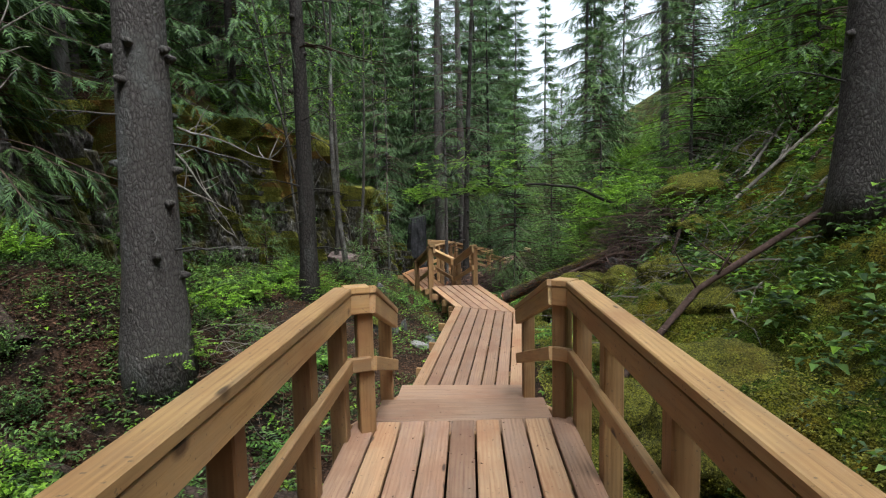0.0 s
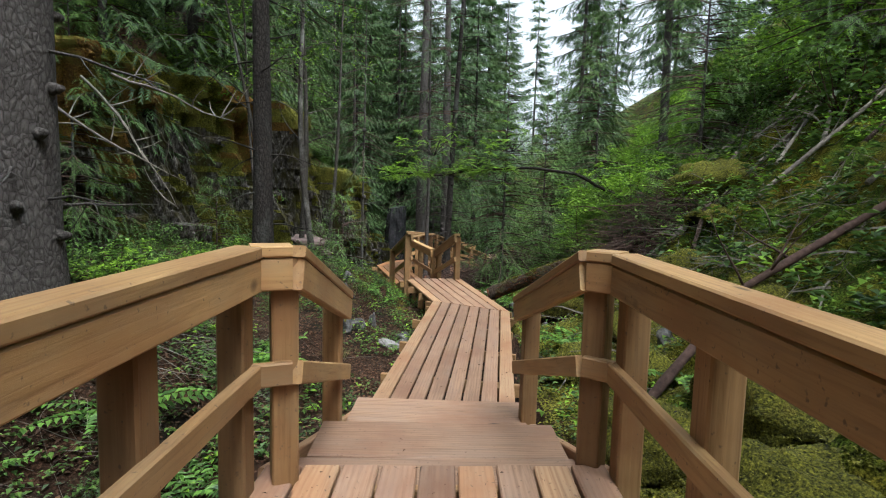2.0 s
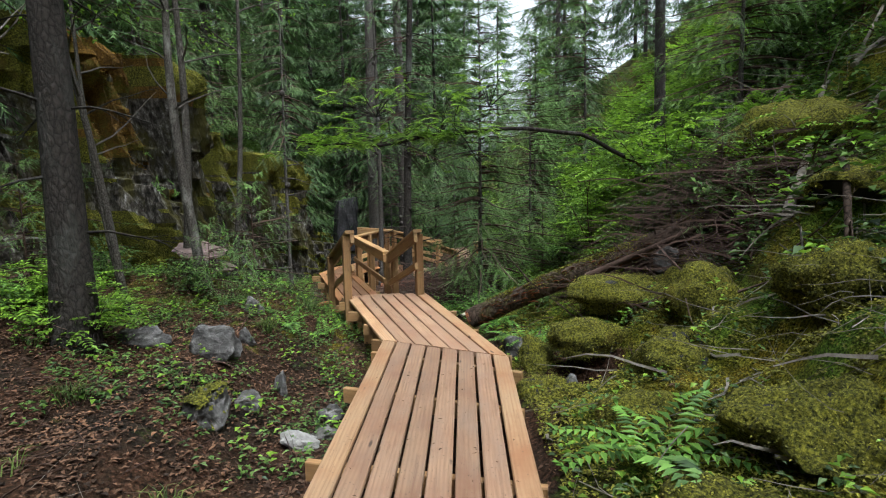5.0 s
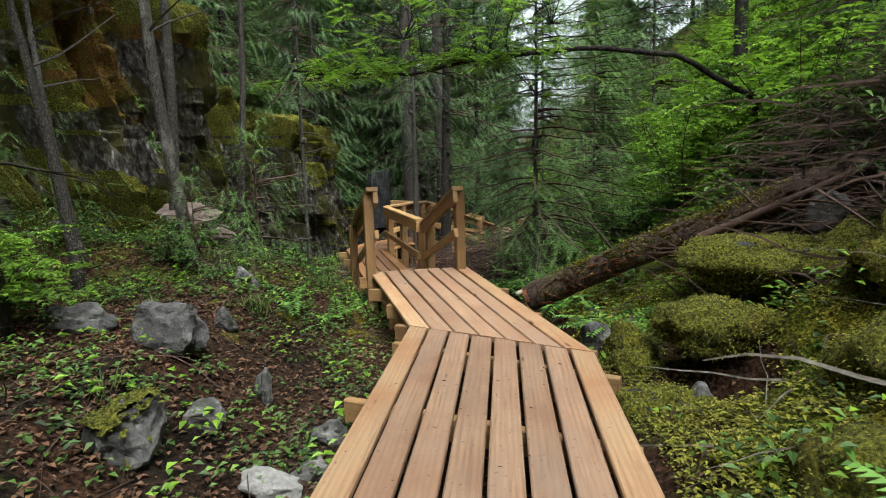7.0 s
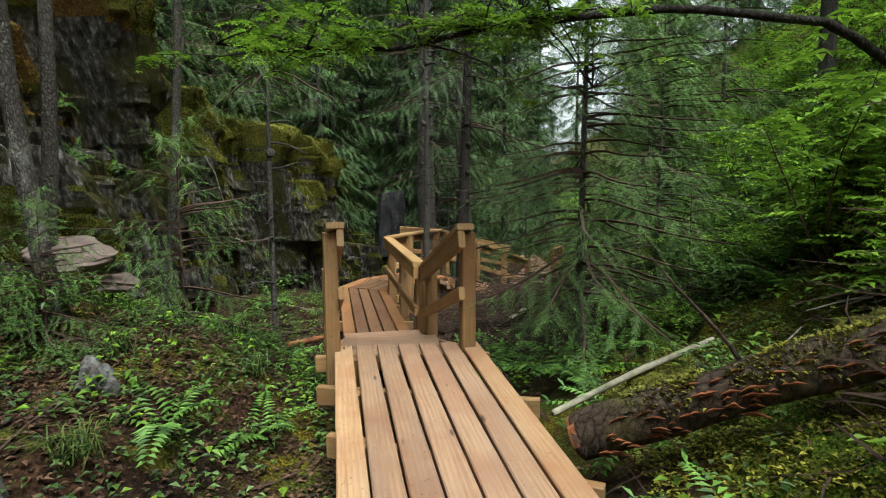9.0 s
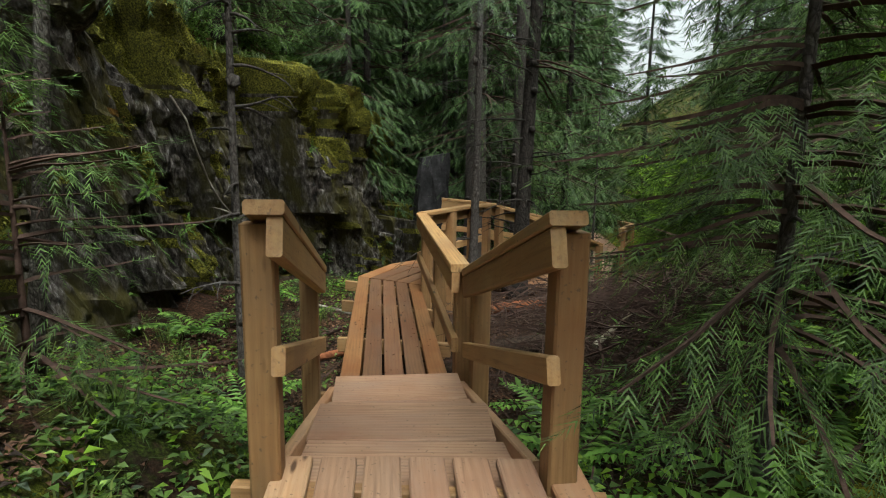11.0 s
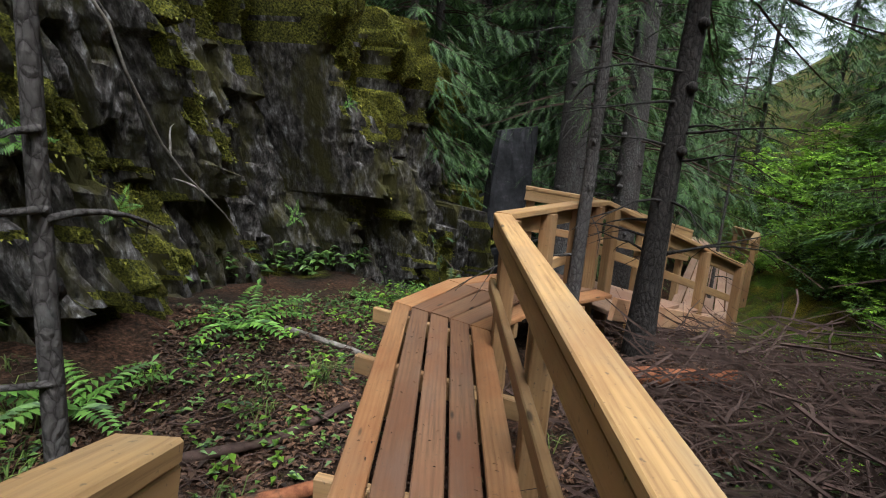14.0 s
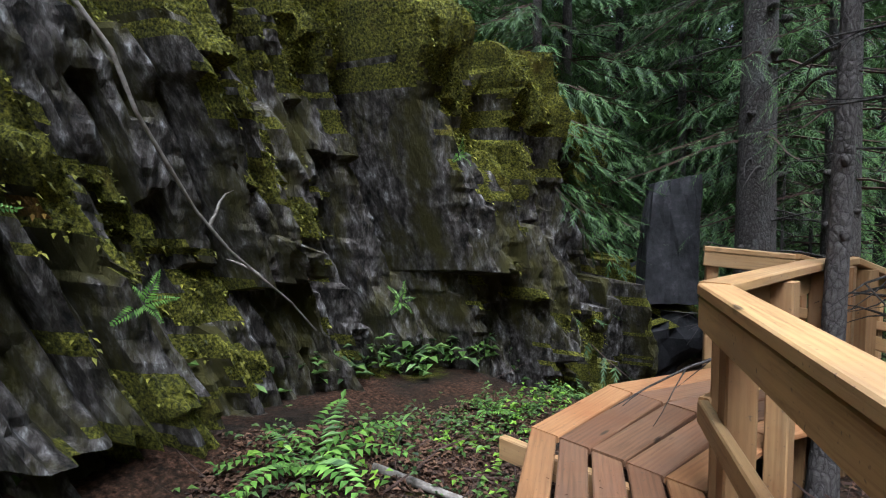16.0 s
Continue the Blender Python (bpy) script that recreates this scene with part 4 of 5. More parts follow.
for _ in range(26):  # leafy clumps on the slope below the handrail
    put_copy(BUSH[r.choice((0, 0, 1, 3))], r.uniform(2.1, 4.2), r.uniform(12.8, 18.5), r.uniform(0, 360), r.uniform(0.3, 0.65))
for _ in range(22):  # low growth on the bank beside the first handrail
    put_copy(BUSH[r.choice((1, 2, 2))], r.uniform(-2.9, -0.5), r.uniform(3.0, 6.4), r.uniform(0, 360), r.uniform(0.3, 0.55))
for _ in range(34):  # leafy clumps beside the lower deck
    put_copy(BUSH[r.choice((0, 1, 1, 3))], r.uniform(2.7, 5.2), r.uniform(18.2, 26), r.uniform(0, 360), r.uniform(0.45, 0.95))
for _ in range(16):  # down by the lower steps
    put_copy(BUSH[r.choice((0, 1))], r.uniform(2.6, 6), r.uniform(17, 26), r.uniform(0, 360), r.uniform(0.6, 1.1))


def make_fern(seed, n, L):
    r = random.Random(seed)
    top = thing("fern", "fresh green fern with arching fronds", "fern", "ferns")
    for i in range(n):
        g = Geo()
        a = 6.283 * i / n + r.uniform(-0.3, 0.3)
        pinnate(g, (0, 0, 0.01), (math.cos(a), math.sin(a), r.uniform(0.5, 1.0)), L * r.uniform(0.75, 1.15), r, 13, 0.3, 0.85)
        part("frond", g, M_FERN, top)
    return top


FERN = [make_fern(1, 7, 0.55), make_fern(2, 5, 0.4), make_fern(3, 9, 0.6)]
for ob, (x, y) in zip(FERN, ((1.95, 7.2), (-0.62, 10.35), (0.8, 12.85))):
    place(ob, x, y)
for x, y, s in ((1.72, 9.75, 0.7), (-0.35, 10.75, 0.9), (-0.85, 12.4, 0.9), (-1.2, 13.1, 0.9), (-2.3, 14.1, 0.9), (-2.4, 15.4, 0.9), (-2.2, 16.9, 0.6), (-1.3, 12.2, 0.8), (1.5, 12.0, 1.0), (1.9, 12.4, 1.1), (1.3, 13.2, 1.0), (2.2, 13.0, 1.2), (1.7, 14.2, 1.0), (2.6, 14.4, 1.1), (1.0, 14.0, 0.9), (0.75, 13.6, 1.0), (2.0, 16.1, 1.1), (2.8, 17.2, 1.2), (1.6, 10.9, 0.8), (2.9, 12.3, 1.0), (-0.8, 6.2, 0.9), (-1.2, 5.0, 1.0), (-0.6, 4.8, 0.8), (-1.7, 4.3, 1.0), (-1.0, 4.1, 0.9), (-2.8, 8.9, 1.0), (-2.7, 9.6, 1.1), (2.5, 5.7, 0.8), (2.1, 6.3, 0.7), (3.1, 6.9, 0.8)):
    put_copy(FERN[r.randrange(3)], x, y, r.uniform(0, 360), s)
# ferns rooted in the rock face
for y, h, s in ((14.2, 0.5, 0.6), (14.45, 0.36, 0.5), (14.1, 0.62, 0.5), (16.9, 0.45, 0.4), (17.1, 0.3, 0.45), (15.0, 0.3, 0.4), (17.6, 0.62, 0.4), (13.6, 0.5, 0.6)):
    c = copy_thing(FERN[1], Matrix.Identity(4))
    p = Vector(cliff_point(y, h))
    c.matrix_basis = pose(p.x - 0.01, p.y, p.z, 0, 60, 0) @ Matrix.Scale(s, 4)


# the arching rowan bough over the walk
def rowan_bough():
    top = thing("rowan_tree", "rowan bending over the walk, its bough hung with bright leaves", "tree", "")
    r = random.Random(9)
    main = [Vector(p) for p in ((3.95, 12.1, 0.8), (3.72, 11.95, 1.25), (3.45, 11.6, 1.6), (2.65, 11.35, 1.95), (1.8, 11.25, 2.03), (1.0, 11.2, 1.97), (0.3, 11.2, 1.86), (-0.35, 11.25, 1.88), (-0.9, 11.3, 1.97))]
    fine = []
    for a, b in zip(main, main[1:]):
        for k in range(4):
            fine.append(a.lerp(b, k / 4) + Vector((r.uniform(-1, 1), r.uniform(-1, 1), r.uniform(-1, 1))) * 0.012)
    g, lf = Geo(), Geo()
    tube(g, fine, [0.033 * (1 - 0.85 * i / len(fine)) + 0.003 for i in range(len(fine))], 8)
    for _ in range(34):
        i = int(r.uniform(0.52, 0.98) * len(fine))
        a = r.uniform(0, 6.28)
        br = wander(fine[i], (math.cos(a) - 0.4, math.sin(a), r.uniform(-0.2, 0.5)), r.uniform(0.25, 0.75), 4, 0.25, 0.0, r)
        tube(g, br, [0.007, 0.006, 0.004, 0.003, 0.0015], 4)
        for q in br[1:]:
            for _ in range(3):
                pinnate(lf, q, (r.uniform(-1, 1), r.uniform(-1, 1), r.uniform(-0.3, 0.3)), r.uniform(0.12, 0.19), r, 6, 0.42, 0.4)
    for a0, n in ((Vector((1.0, 11.2, 1.97)), 12), (Vector((0.25, 11.4, 2.2)), 20), (Vector((1.6, 11.5, 2.3)), 14), (Vector((1.45, 11.4, 1.65)), 8)):
        for _ in range(n):
            q = a0 + Vector((r.uniform(-0.6, 0.6), r.uniform(-0.4, 0.4), r.uniform(-0.05, 0.55)))
            tube(g, [a0, a0.lerp(q, 0.5) + Vector((0, 0, 0.04)), q], [0.005, 0.004, 0.002], 3)
            for _ in range(3):
                pinnate(lf, q, (r.uniform(-1, 1), r.uniform(-1, 1), r.uniform(-0.3, 0.3)), r.uniform(0.12, 0.2), r, 6, 0.42, 0.4)
    part("bough", g, M_BARK_DARK, top, "", True)
    part("foliage", lf, M_LEAF, top, "bright green feathered leaves")


rowan_bough()


# ---------------------------------------------------------------- stones
def stone_mesh(seed, size, rough=0.25, cuts=0, flat=False):
    r = random.Random(seed)
    bm = bmesh.new()
    bmesh.ops.create_icosphere(bm, subdivisions=4, radius=1)
    planes = [(Vector((r.gauss(0, 1), r.gauss(0, 1), r.gauss(0, 0.8))).normalized(), r.uniform(0.45, 0.8)) for _ in range(cuts)]
    if flat:
        planes.append((Vector((0.1, 0.05, 1)).normalized(), 0.3))
    for v in bm.verts:
        p = v.co.copy()
        for n, d in planes:
            e = p.dot(n) - d
            if e > 0:
                p -= n * e * 0.92
        q = p * 1.3 + Vector((seed * 3.1, 0, 0))
        p *= 1 + rough * noise.noise(q) + 0.35 * rough * noise.noise(q * 3) + 0.12 * rough * noise.noise(q * 9)
        v.co = Vector((p.x * size[0], p.y * size[1], p.z * size[2]))
    return bm


def bm_part(name, bm, material, parent, label="", m=None, smooth_on=True):
    me = bpy.data.meshes.new(name)
    bm.to_mesh(me)
    bm.free()
    me.materials.append(material)
    me.polygons.foreach_set("use_smooth", [smooth_on] * len(me.polygons))
    return part(name, me, material, parent, label, m=m)


def stone(x, y, size, seed, material, label, dz=0.0, turn=0.0, cuts=5, moss=0.0, flat=False, tilt=0.0):
    top = thing("stone", label, "stone", "stones beside the walk", m=pose(x, y, ground_z(x, y) + dz, tilt, 0, turn))
    bm_part("rock", stone_mesh(seed, size, 0.34, cuts, flat), material, top, smooth_on=False)
    if moss:
        bm = stone_mesh(seed, [s * 1.07 for s in size], 0.34, cuts, flat)
        for v in bm.verts:
            v.co += v.normal * (0.07 * abs(noise.noise(v.co * 7)) + 0.035 * abs(noise.noise(v.co * 17)) + 0.012 * noise.noise(v.co * 40) - 0.02)
        bm.normal_update()
        drop = [f for f in bm.faces if f.normal.z < moss + 0.3 * noise.noise(f.calc_center_median() * 4)]
        bmesh.ops.delete(bm, geom=drop, context="FACES")
        r = random.Random(seed)
        g = Geo()
        for f in bm.faces:
            for _ in range(1 if max(size) < 0.3 else 3):
                p = f.calc_center_median() + Vector((r.uniform(-1, 1), r.uniform(-1, 1), 0)) * 0.02
                d = f.normal * 0.6 + Vector((r.uniform(-1, 1), r.uniform(-1, 1), r.uniform(-0.4, 0.4)))
                leaf(g, p, d, r.uniform(0.009, 0.022), 0.009, r)
        bm_part("moss", bm, M_MOSS, top, "yellow-green moss")
        tagged(part("moss_fringe", g, M_FUZZ, top), "fine moss leaves", kind="stuff")
    return top


stone(-0.82, 9.0, (0.2, 0.18, 0.17), 3, M_STONE, "grey angular stone half sunk in needle litter", 0.12)
stone(-1.5, 9.2, (0.2, 0.15, 0.12), 4, M_STONE, "low grey stone in the litter", 0.03)
stone(-0.58, 8.2, (0.17, 0.16, 0.17), 5, M_STONE, "rounded grey stone with moss beside the walk", 0.05, moss=0.65)
stone(-0.45, 8.6, (0.1, 0.08, 0.09), 6, M_STONE, "small pale stone on needle litter", 0.03)
stone(-0.35, 9.1, (0.06, 0.06, 0.12), 7, M_STONE, "small upright grey stone", 0.05)
stone(0.0, 8.25, (0.13, 0.1, 0.09), 8, M_QUARTZ, "pale broken stone under the walk's edge", 0.03)
stone(0.12, 8.4, (0.11, 0.1, 0.08), 9, M_QUARTZ, "pale broken stone under the walk's edge", 0.02)
stone(0.1, 8.8, (0.1, 0.08, 0.07), 10, M_STONE, "pale broken stone under the walk's edge", 0.02)
stone(-0.8, 9.6, (0.09, 0.09, 0.09), 12, M_STONE, "small grey stone among herbs", 0.02)
stone(-1.0, 10.4, (0.1, 0.07, 0.13), 13, M_STONE, "dark grey stone among herbs", 0.04)
stone(-1.98, 11.4, (0.30, 0.26, 0.10), 14, M_SLAB, "flat reddish slab leaning among birches", 0.34, 20, 9, flat=True, tilt=20)
stone(-1.68, 11.55, (0.18, 0.16, 0.09), 15, M_SLAB, "flat reddish slab at a birch foot", 0.2, 70, 9, flat=True, tilt=14)
stone(-2.3, 20.9, (0.85, 0.7, 1.0), 91, M_DARKROCK, "broad dark rock with moss at the foot of the face", 0.5, 15, 6, moss=0.6)
slab = thing("boulder", "dark squared boulder with a flat violet-grey top", "boulder", m=pose(-1.76, 20.7, -0.42, 0, 0, 24))
bm = bmesh.new()
bmesh.ops.create_cube(bm, size=1)
bmesh.ops.subdivide_edges(bm, edges=bm.edges[:], cuts=7, use_grid_fill=True)
for v in bm.verts:
    c = v.co
    k = 1 - 0.16 * (c.z + 0.5)
    v.co = Vector((c.x * 0.62 * k + 0.08 * (c.z + 0.5), c.y * 0.55 * k, (c.z + 0.5) * 1.47 + (0.1 * c.x if c.z > 0.4 else 0))) + Vector((1, 1, 0.4)) * 0.045 * noise.noise(c * 4)
bm_part("rock", bm, M_DARKROCK, slab, smooth_on=False)
for i, (x, y, sx, sy, sz) in enumerate(((1.75, 9.35, 0.14, 0.2, 0.2), (2.86, 9.35, 0.18, 0.26, 0.26), (1.75, 8.7, 0.14, 0.2, 0.14), (2.95, 8.85, 0.28, 0.25, 0.2), (2.1, 7.75, 0.26, 0.24, 0.15), (2.55, 8.2, 0.26, 0.24, 0.18), (2.6, 6.9, 0.3, 0.34, 0.2), (3.3, 7.8, 0.3, 0.34, 0.22), (3.1, 6.1, 0.3, 0.3, 0.2), (2.35, 5.9, 0.24, 0.28, 0.17), (3.9, 8.6, 0.36, 0.3, 0.22), (3.7, 6.7, 0.32, 0.3, 0.22), (2.1, 5.0, 0.34, 0.3, 0.2), (2.9, 4.9, 0.5, 0.4, 0.3), (4.6, 10.3, 0.6, 0.6, 0.45), (1.85, 11.2, 0.3, 0.26, 0.2), (2.4, 4.0, 0.4, 0.4, 0.28), (2.7, 10.5, 0.36, 0.3, 0.22), (2.0, 6.6, 0.3, 0.3, 0.2))):
    stone(x, y, (sx, sy, sz), 40 + i, M_DARKROCK, "boulder under a thick cushion of yellow-green moss", -0.02, i * 40, 1, moss=-0.75)
for x, y, z, sx, sy, sz, sd in ((2.58, 9.58, 0.40, 0.40, 0.24, 0.15, 71), (2.2, 9.14, 0.12, 0.30, 0.17, 0.13, 72)):
    stone(x, y, (sx, sy, sz), sd, M_DARKROCK, "mossy slab bridging a dark hollow between boulders", z - ground_z(x, y), 4, 1, moss=-0.95, tilt=12)
for i, (x, y) in enumerate(((1.62, 9.55), (1.9, 8.72), (3.0, 9.62), (2.62, 6.35), (3.1, 10.15))):
    stone(x, y, (0.12, 0.1, 0.16), 80 + i, M_STONE, "bare grey stone showing between moss", 0.08, i * 70, 8)


# ---------------------------------------------------------------- fallen wood
def log(name, label, pts, r0, r1, material, cut=None, n=12, sink=0.0, category="log", stubs=0, seed=1, mossy=False):
    r = random.Random(seed)
    top = thing(name, label, category, "fallen wood")
    P = [Vector(p) for p in pts]
    fine = []
    for a, b in zip(P, P[1:]):
        for k in range(8):
            fine.append(a.lerp(b, k / 8))
    fine.append(P[-1])
    g = Geo()
    m = len(fine) - 1
    tube(g, fine, [(r0 + (r1 - r0) * i / m) for i in range(m + 1)], n, cap=False)
    for i, v in enumerate(g.v):
        c = fine[i // n]
        d = Vector(v) - c
        g.v[i] = tuple(c + d * (1 + 0.22 * noise.noise(Vector(v) * 5) + 0.1 * noise.noise(Vector(v) * 16)))
    for _ in range(stubs):
        k = r.randrange(1, m)
        a = Vector((r.uniform(-1, 1), r.uniform(-1, 1), r.uniform(0.1, 1))).normalized()
        tube(g, wander(fine[k], a, r.uniform(0.2, 0.7), 4, 0.25, 0, r), [0.012, 0.009, 0.007, 0.005, 0.002], 4)
    part("bark", g, material, top, "", True)
    e = Geo()
    d = (fine[1] - fine[0]).normalized()
    tube(e, [fine[0] + d * 0.02, fine[0] - d * 0.012], [r0 * 0.9, r0 * 0.86], n)
    part("cut_end", e, cut or material, top)
    if mossy:
        tufts, flakes = Geo(), Geo()
        for _ in range(5200):
            t = r.uniform(0.06, 1.0) * m
            c = fine[min(int(t), m - 1)].lerp(fine[min(int(t), m - 1) + 1], t % 1)
            k = r0 + (r1 - r0) * t / m
            a = r.gauss(0.15, 0.6)
            up = Vector((0, -math.sin(a), math.cos(a)))
            if noise.noise(c * 3.5 + up * 0.8) + 0.25 * math.cos(a) > 0.02:
                leaf(tufts, c + up * k * 1.02, up * 0.7 + Vector((r.uniform(-1, 1), r.uniform(-1, 1), r.uniform(-0.3, 0.3))), r.uniform(0.012, 0.034), 0.014, r)
        for _ in range(130):
            t = r.uniform(0.01, 0.5) * m
            c = fine[min(int(t), m - 1)].lerp(fine[min(int(t), m - 1) + 1], t % 1)
            k = r0 + (r1 - r0) * t / m
            a = r.uniform(0.5, 2.6)
            up = Vector((0, -math.sin(a), math.cos(a)))
            leaf(flakes, c + up * k * 1.03, d + up * 0.15 + Vector((0, 0, r.uniform(-0.3, 0.3))), r.uniform(0.03, 0.11), r.uniform(0.015, 0.035), r)
        tagged(part("moss", tufts, M_FUZZ, top), "yellow-green moss along its back", kind="stuff")
        tagged(part("loose_bark", flakes, M_CUT, top), "loose red-brown bark flakes", kind="stuff")
    return top


def on_ground(x, y, dz):
    return (x, y, ground_z(x, y) + dz)


log("fallen_log", "fallen trunk with flaking dark bark and mossy back", ((1.27, 10.38, 0.0), (2.0, 10.2, 0.36), (2.88, 9.97, 0.74), (4.2, 9.7, 1.34), (5.2, 9.5, 1.85)), 0.105, 0.085, M_LOG, M_CUT, 14, stubs=6, mossy=True)
log("fallen_branch", "pale debarked branch lying over herbs", ((1.2, 10.75, -0.05), (1.7, 11.15, 0.05), (2.23, 11.55, 0.13)), 0.017, 0.02, M_PALE, n=8, category="branch")
log("fallen_branch", "thin dark branch resting along the big log", ((2.35, 9.9, 0.50), (3.1, 9.75, 0.86), (3.9, 9.65, 1.26)), 0.03, 0.012, M_TWIG, n=7, category="branch", stubs=3, seed=4)
log("fallen_log", "lichen-pale fallen log beside the handrail", (on_ground(-3.0, 3.75, 0.08), on_ground(-1.7, 3.95, 0.08), on_ground(-0.3, 4.1, 0.08)), 0.10, 0.08, M_LOG, M_LOG, 12, stubs=3)
log("fallen_log", "old brown fallen trunk leaning on the bank", (on_ground(-4.2, 5.0, 0.1), on_ground(-3.4, 4.9, 0.05), on_ground(-2.75, 4.6, 0.03)), 0.11, 0.08, M_LOG, M_CUT, 12, stubs=5)
log("fallen_branch", "forked dark dead branch on moss", (on_ground(2.1, 5.3, 0.1), on_ground(3.0, 5.9, 0.14), on_ground(4.4, 6.1, 0.12)), 0.035, 0.03, M_TWIG, n=8, category="branch", stubs=5, seed=2)
log("fallen_branch", "red broken stick on the forest floor", (on_ground(-1.45, 13.85, 0.03), on_ground(-1.0, 14.25, 0.05)), 0.035, 0.03, M_CUT, n=8, category="branch")
log("fallen_branch", "dark rotten stick on the litter", (on_ground(-1.75, 14.0, 0.03), on_ground(-1.45, 14.45, 0.03), on_ground(-1.3, 14.9, 0.03)), 0.03, 0.02, M_TWIG, n=8, category="branch")
log("fallen_branch", "dark stick on the litter", (on_ground(-2.2, 15.65, 0.03), on_ground(-1.75, 15.8, 0.03), on_ground(-1.4, 15.7, 0.03)), 0.022, 0.018, M_DEAD, n=8, category="branch")
log("fallen_log", "red-brown cut log below the handrail", (on_ground(-0.25, 16.0, 0.08), on_ground(0.9, 16.5, 0.1)), 0.07, 0.06, M_CUT, n=10)
log("fallen_log", "dark rotten log below the handrail", (on_ground(0.1, 14.4, 0.07), on_ground(0.9, 15.0, 0.07)), 0.08, 0.07, M_LOG, n=10)
log("fallen_branch", "birch-white stick in the brush pile", (on_ground(1.0, 14.3, 0.3), on_ground(1.35, 15.0, 0.35)), 0.022, 0.016, M_PALE, n=8, category="branch")
r = random.Random(77)
for i in range(46):  # dead poles lying up the mossy slope
    y = r.uniform(5.5, 20)
    x = r.uniform(2.8, 5.5) + 0.06 * y
    a = r.uniform(-0.5, 0.5) + 0.55
    L = r.uniform(1.4, 4.4)
    pts = [on_ground(x + math.cos(a) * L * t, y + math.sin(a) * L * t, 0.09 + 0.12 * math.sin(3 * t)) for t in (0, 0.33, 0.66, 1)]
    k = r.uniform(0.012, 0.042)
    log("fallen_branch", "grey dead pole lying on the mossy slope", pts, k, k * 0.5, r.choice((M_DEAD, M_DEAD, M_TWIG, M_LOG)), n=7, category="branch", stubs=4, seed=i)
for i, (p, d, L) in enumerate((((-4.0, 8.6, 2.9), (0.9, -0.1, -0.75), 2.0), ((-3.8, 8.9, 3.0), (0.8, 0.35, -0.6), 1.7), ((-3.6, 7.6, 2.4), (0.7, 0.5, -0.5), 1.5), ((-4.4, 6.0, 2.6), (0.7, -0.2, 0.3), 1.3), ((-2.75, 14.6, 1.5), (0.32, 0.5, -0.9), 1.9))):
    pts = wander(p, d, L, 8, 0.2, 0.0, r)
    log("dead_branch", "pale dead branch hanging over the rock face", pts, 0.012 if i == 4 else 0.018, 0.005, M_DEAD, n=6, category="branch", stubs=2 if i == 4 else 8, seed=90 + i)


def brush(name, label, cx, cy, rx, ry, n, hgt, seed, tone=None, thick=(0.002, 0.003, 0.004, 0.006, 0.011)):
    """A heap of bare dead twigs."""
    r = random.Random(seed)
    g = Geo()
    for _ in range(n):
        x, y = cx + r.gauss(0, rx * 0.5), cy + r.gauss(0, ry * 0.5)
        z = ground_z(x, y) + abs(r.gauss(0, hgt * 0.5)) * math.exp(-((x - cx) / rx) ** 2 - ((y - cy) / ry) ** 2) + 0.01
        a = r.uniform(0, 6.28)
        L = r.uniform(0.25, 0.9)
        k = r.choice(thick)
        pts = wander((x, y, z), (math.cos(a), math.sin(a), r.uniform(-0.25, 0.35)), L, 4, 0.28, 0.06, r)
        pts = [Vector((q.x, q.y, max(q.z, ground_z(q.x, q.y) + 0.005))) for q in pts]
        tube(g, pts, [k, k * 0.85, k * 0.7, k * 0.5, k * 0.25], 3, cap=False)
    tagged(new(name, g.mesh(name, tone or M_TWIG)), label, "brush pile", kind="stuff")


brush("brush_pile", "heap of bare brown dead twigs on the slope", 3.5, 9.9, 1.1, 1.0, 1500, 0.75, 1)
brush("brush_pile", "heap of bare brown dead twigs below the rail", 1.5, 15.2, 1.5, 2.2, 3600, 0.6, 2)
brush("brush_pile", "scatter of dead twigs under the spruces", 0.9, 18.0, 1.1, 1.6, 500, 0.3, 3)
brush("brush_pile", "scatter of dead twigs on the bank", -1.3, 5.6, 0.9, 1.2, 200, 0.15, 4, M_DEAD, (0.0015, 0.002, 0.004))
brush("fallen_twigs", "fine dead twigs strewn over the needle litter", -1.2, 8.2, 1.5, 2.4, 170, 0.03, 6, M_TWIG, (0.0015, 0.002, 0.003, 0.005))
brush("fallen_twigs", "fine dead twigs strewn below the rock face", -1.6, 15.0, 0.8, 2.2, 300, 0.03, 7, M_TWIG, (0.0015, 0.002, 0.003, 0.006))
brush("fallen_twigs", "bare dead twigs lying across the slope", 4.6, 12.5, 2.2, 4.5, 700, 0.45, 8, M_DEAD)
brush("brush_pile", "scatter of dead twigs on moss", 3.4, 7.2, 1.6, 1.8, 260, 0.18, 5, M_DEAD)


# ---------------------------------------------------------------- ground cover
def herbs(name, label, material, n, spot, lo, hi, leaves, tall, seed, category="herbs"):
    r = random.Random(seed)
    g = Geo()
    for _ in range(n):
        q = spot(r)
        if q is None:
            continue
        x, y = q
        z = ground_z(x, y)
        h = r.uniform(0.3, 1.0) * tall
        for k in range(r.randint(*leaves)):
            a = r.uniform(0, 6.28)
            L = r.uniform(lo, hi)
            e = Vector((x + r.uniform(-1, 1) * L, y + r.uniform(-1, 1) * L, z + h * r.uniform(0.4, 1.0)))
            leaf(g, e, (math.cos(a), math.sin(a), r.uniform(-0.3, 0.4)), L, L * r.uniform(0.45, 0.7), r)
    tagged(new(name, g.mesh(name, material)), label, category, kind="stuff")


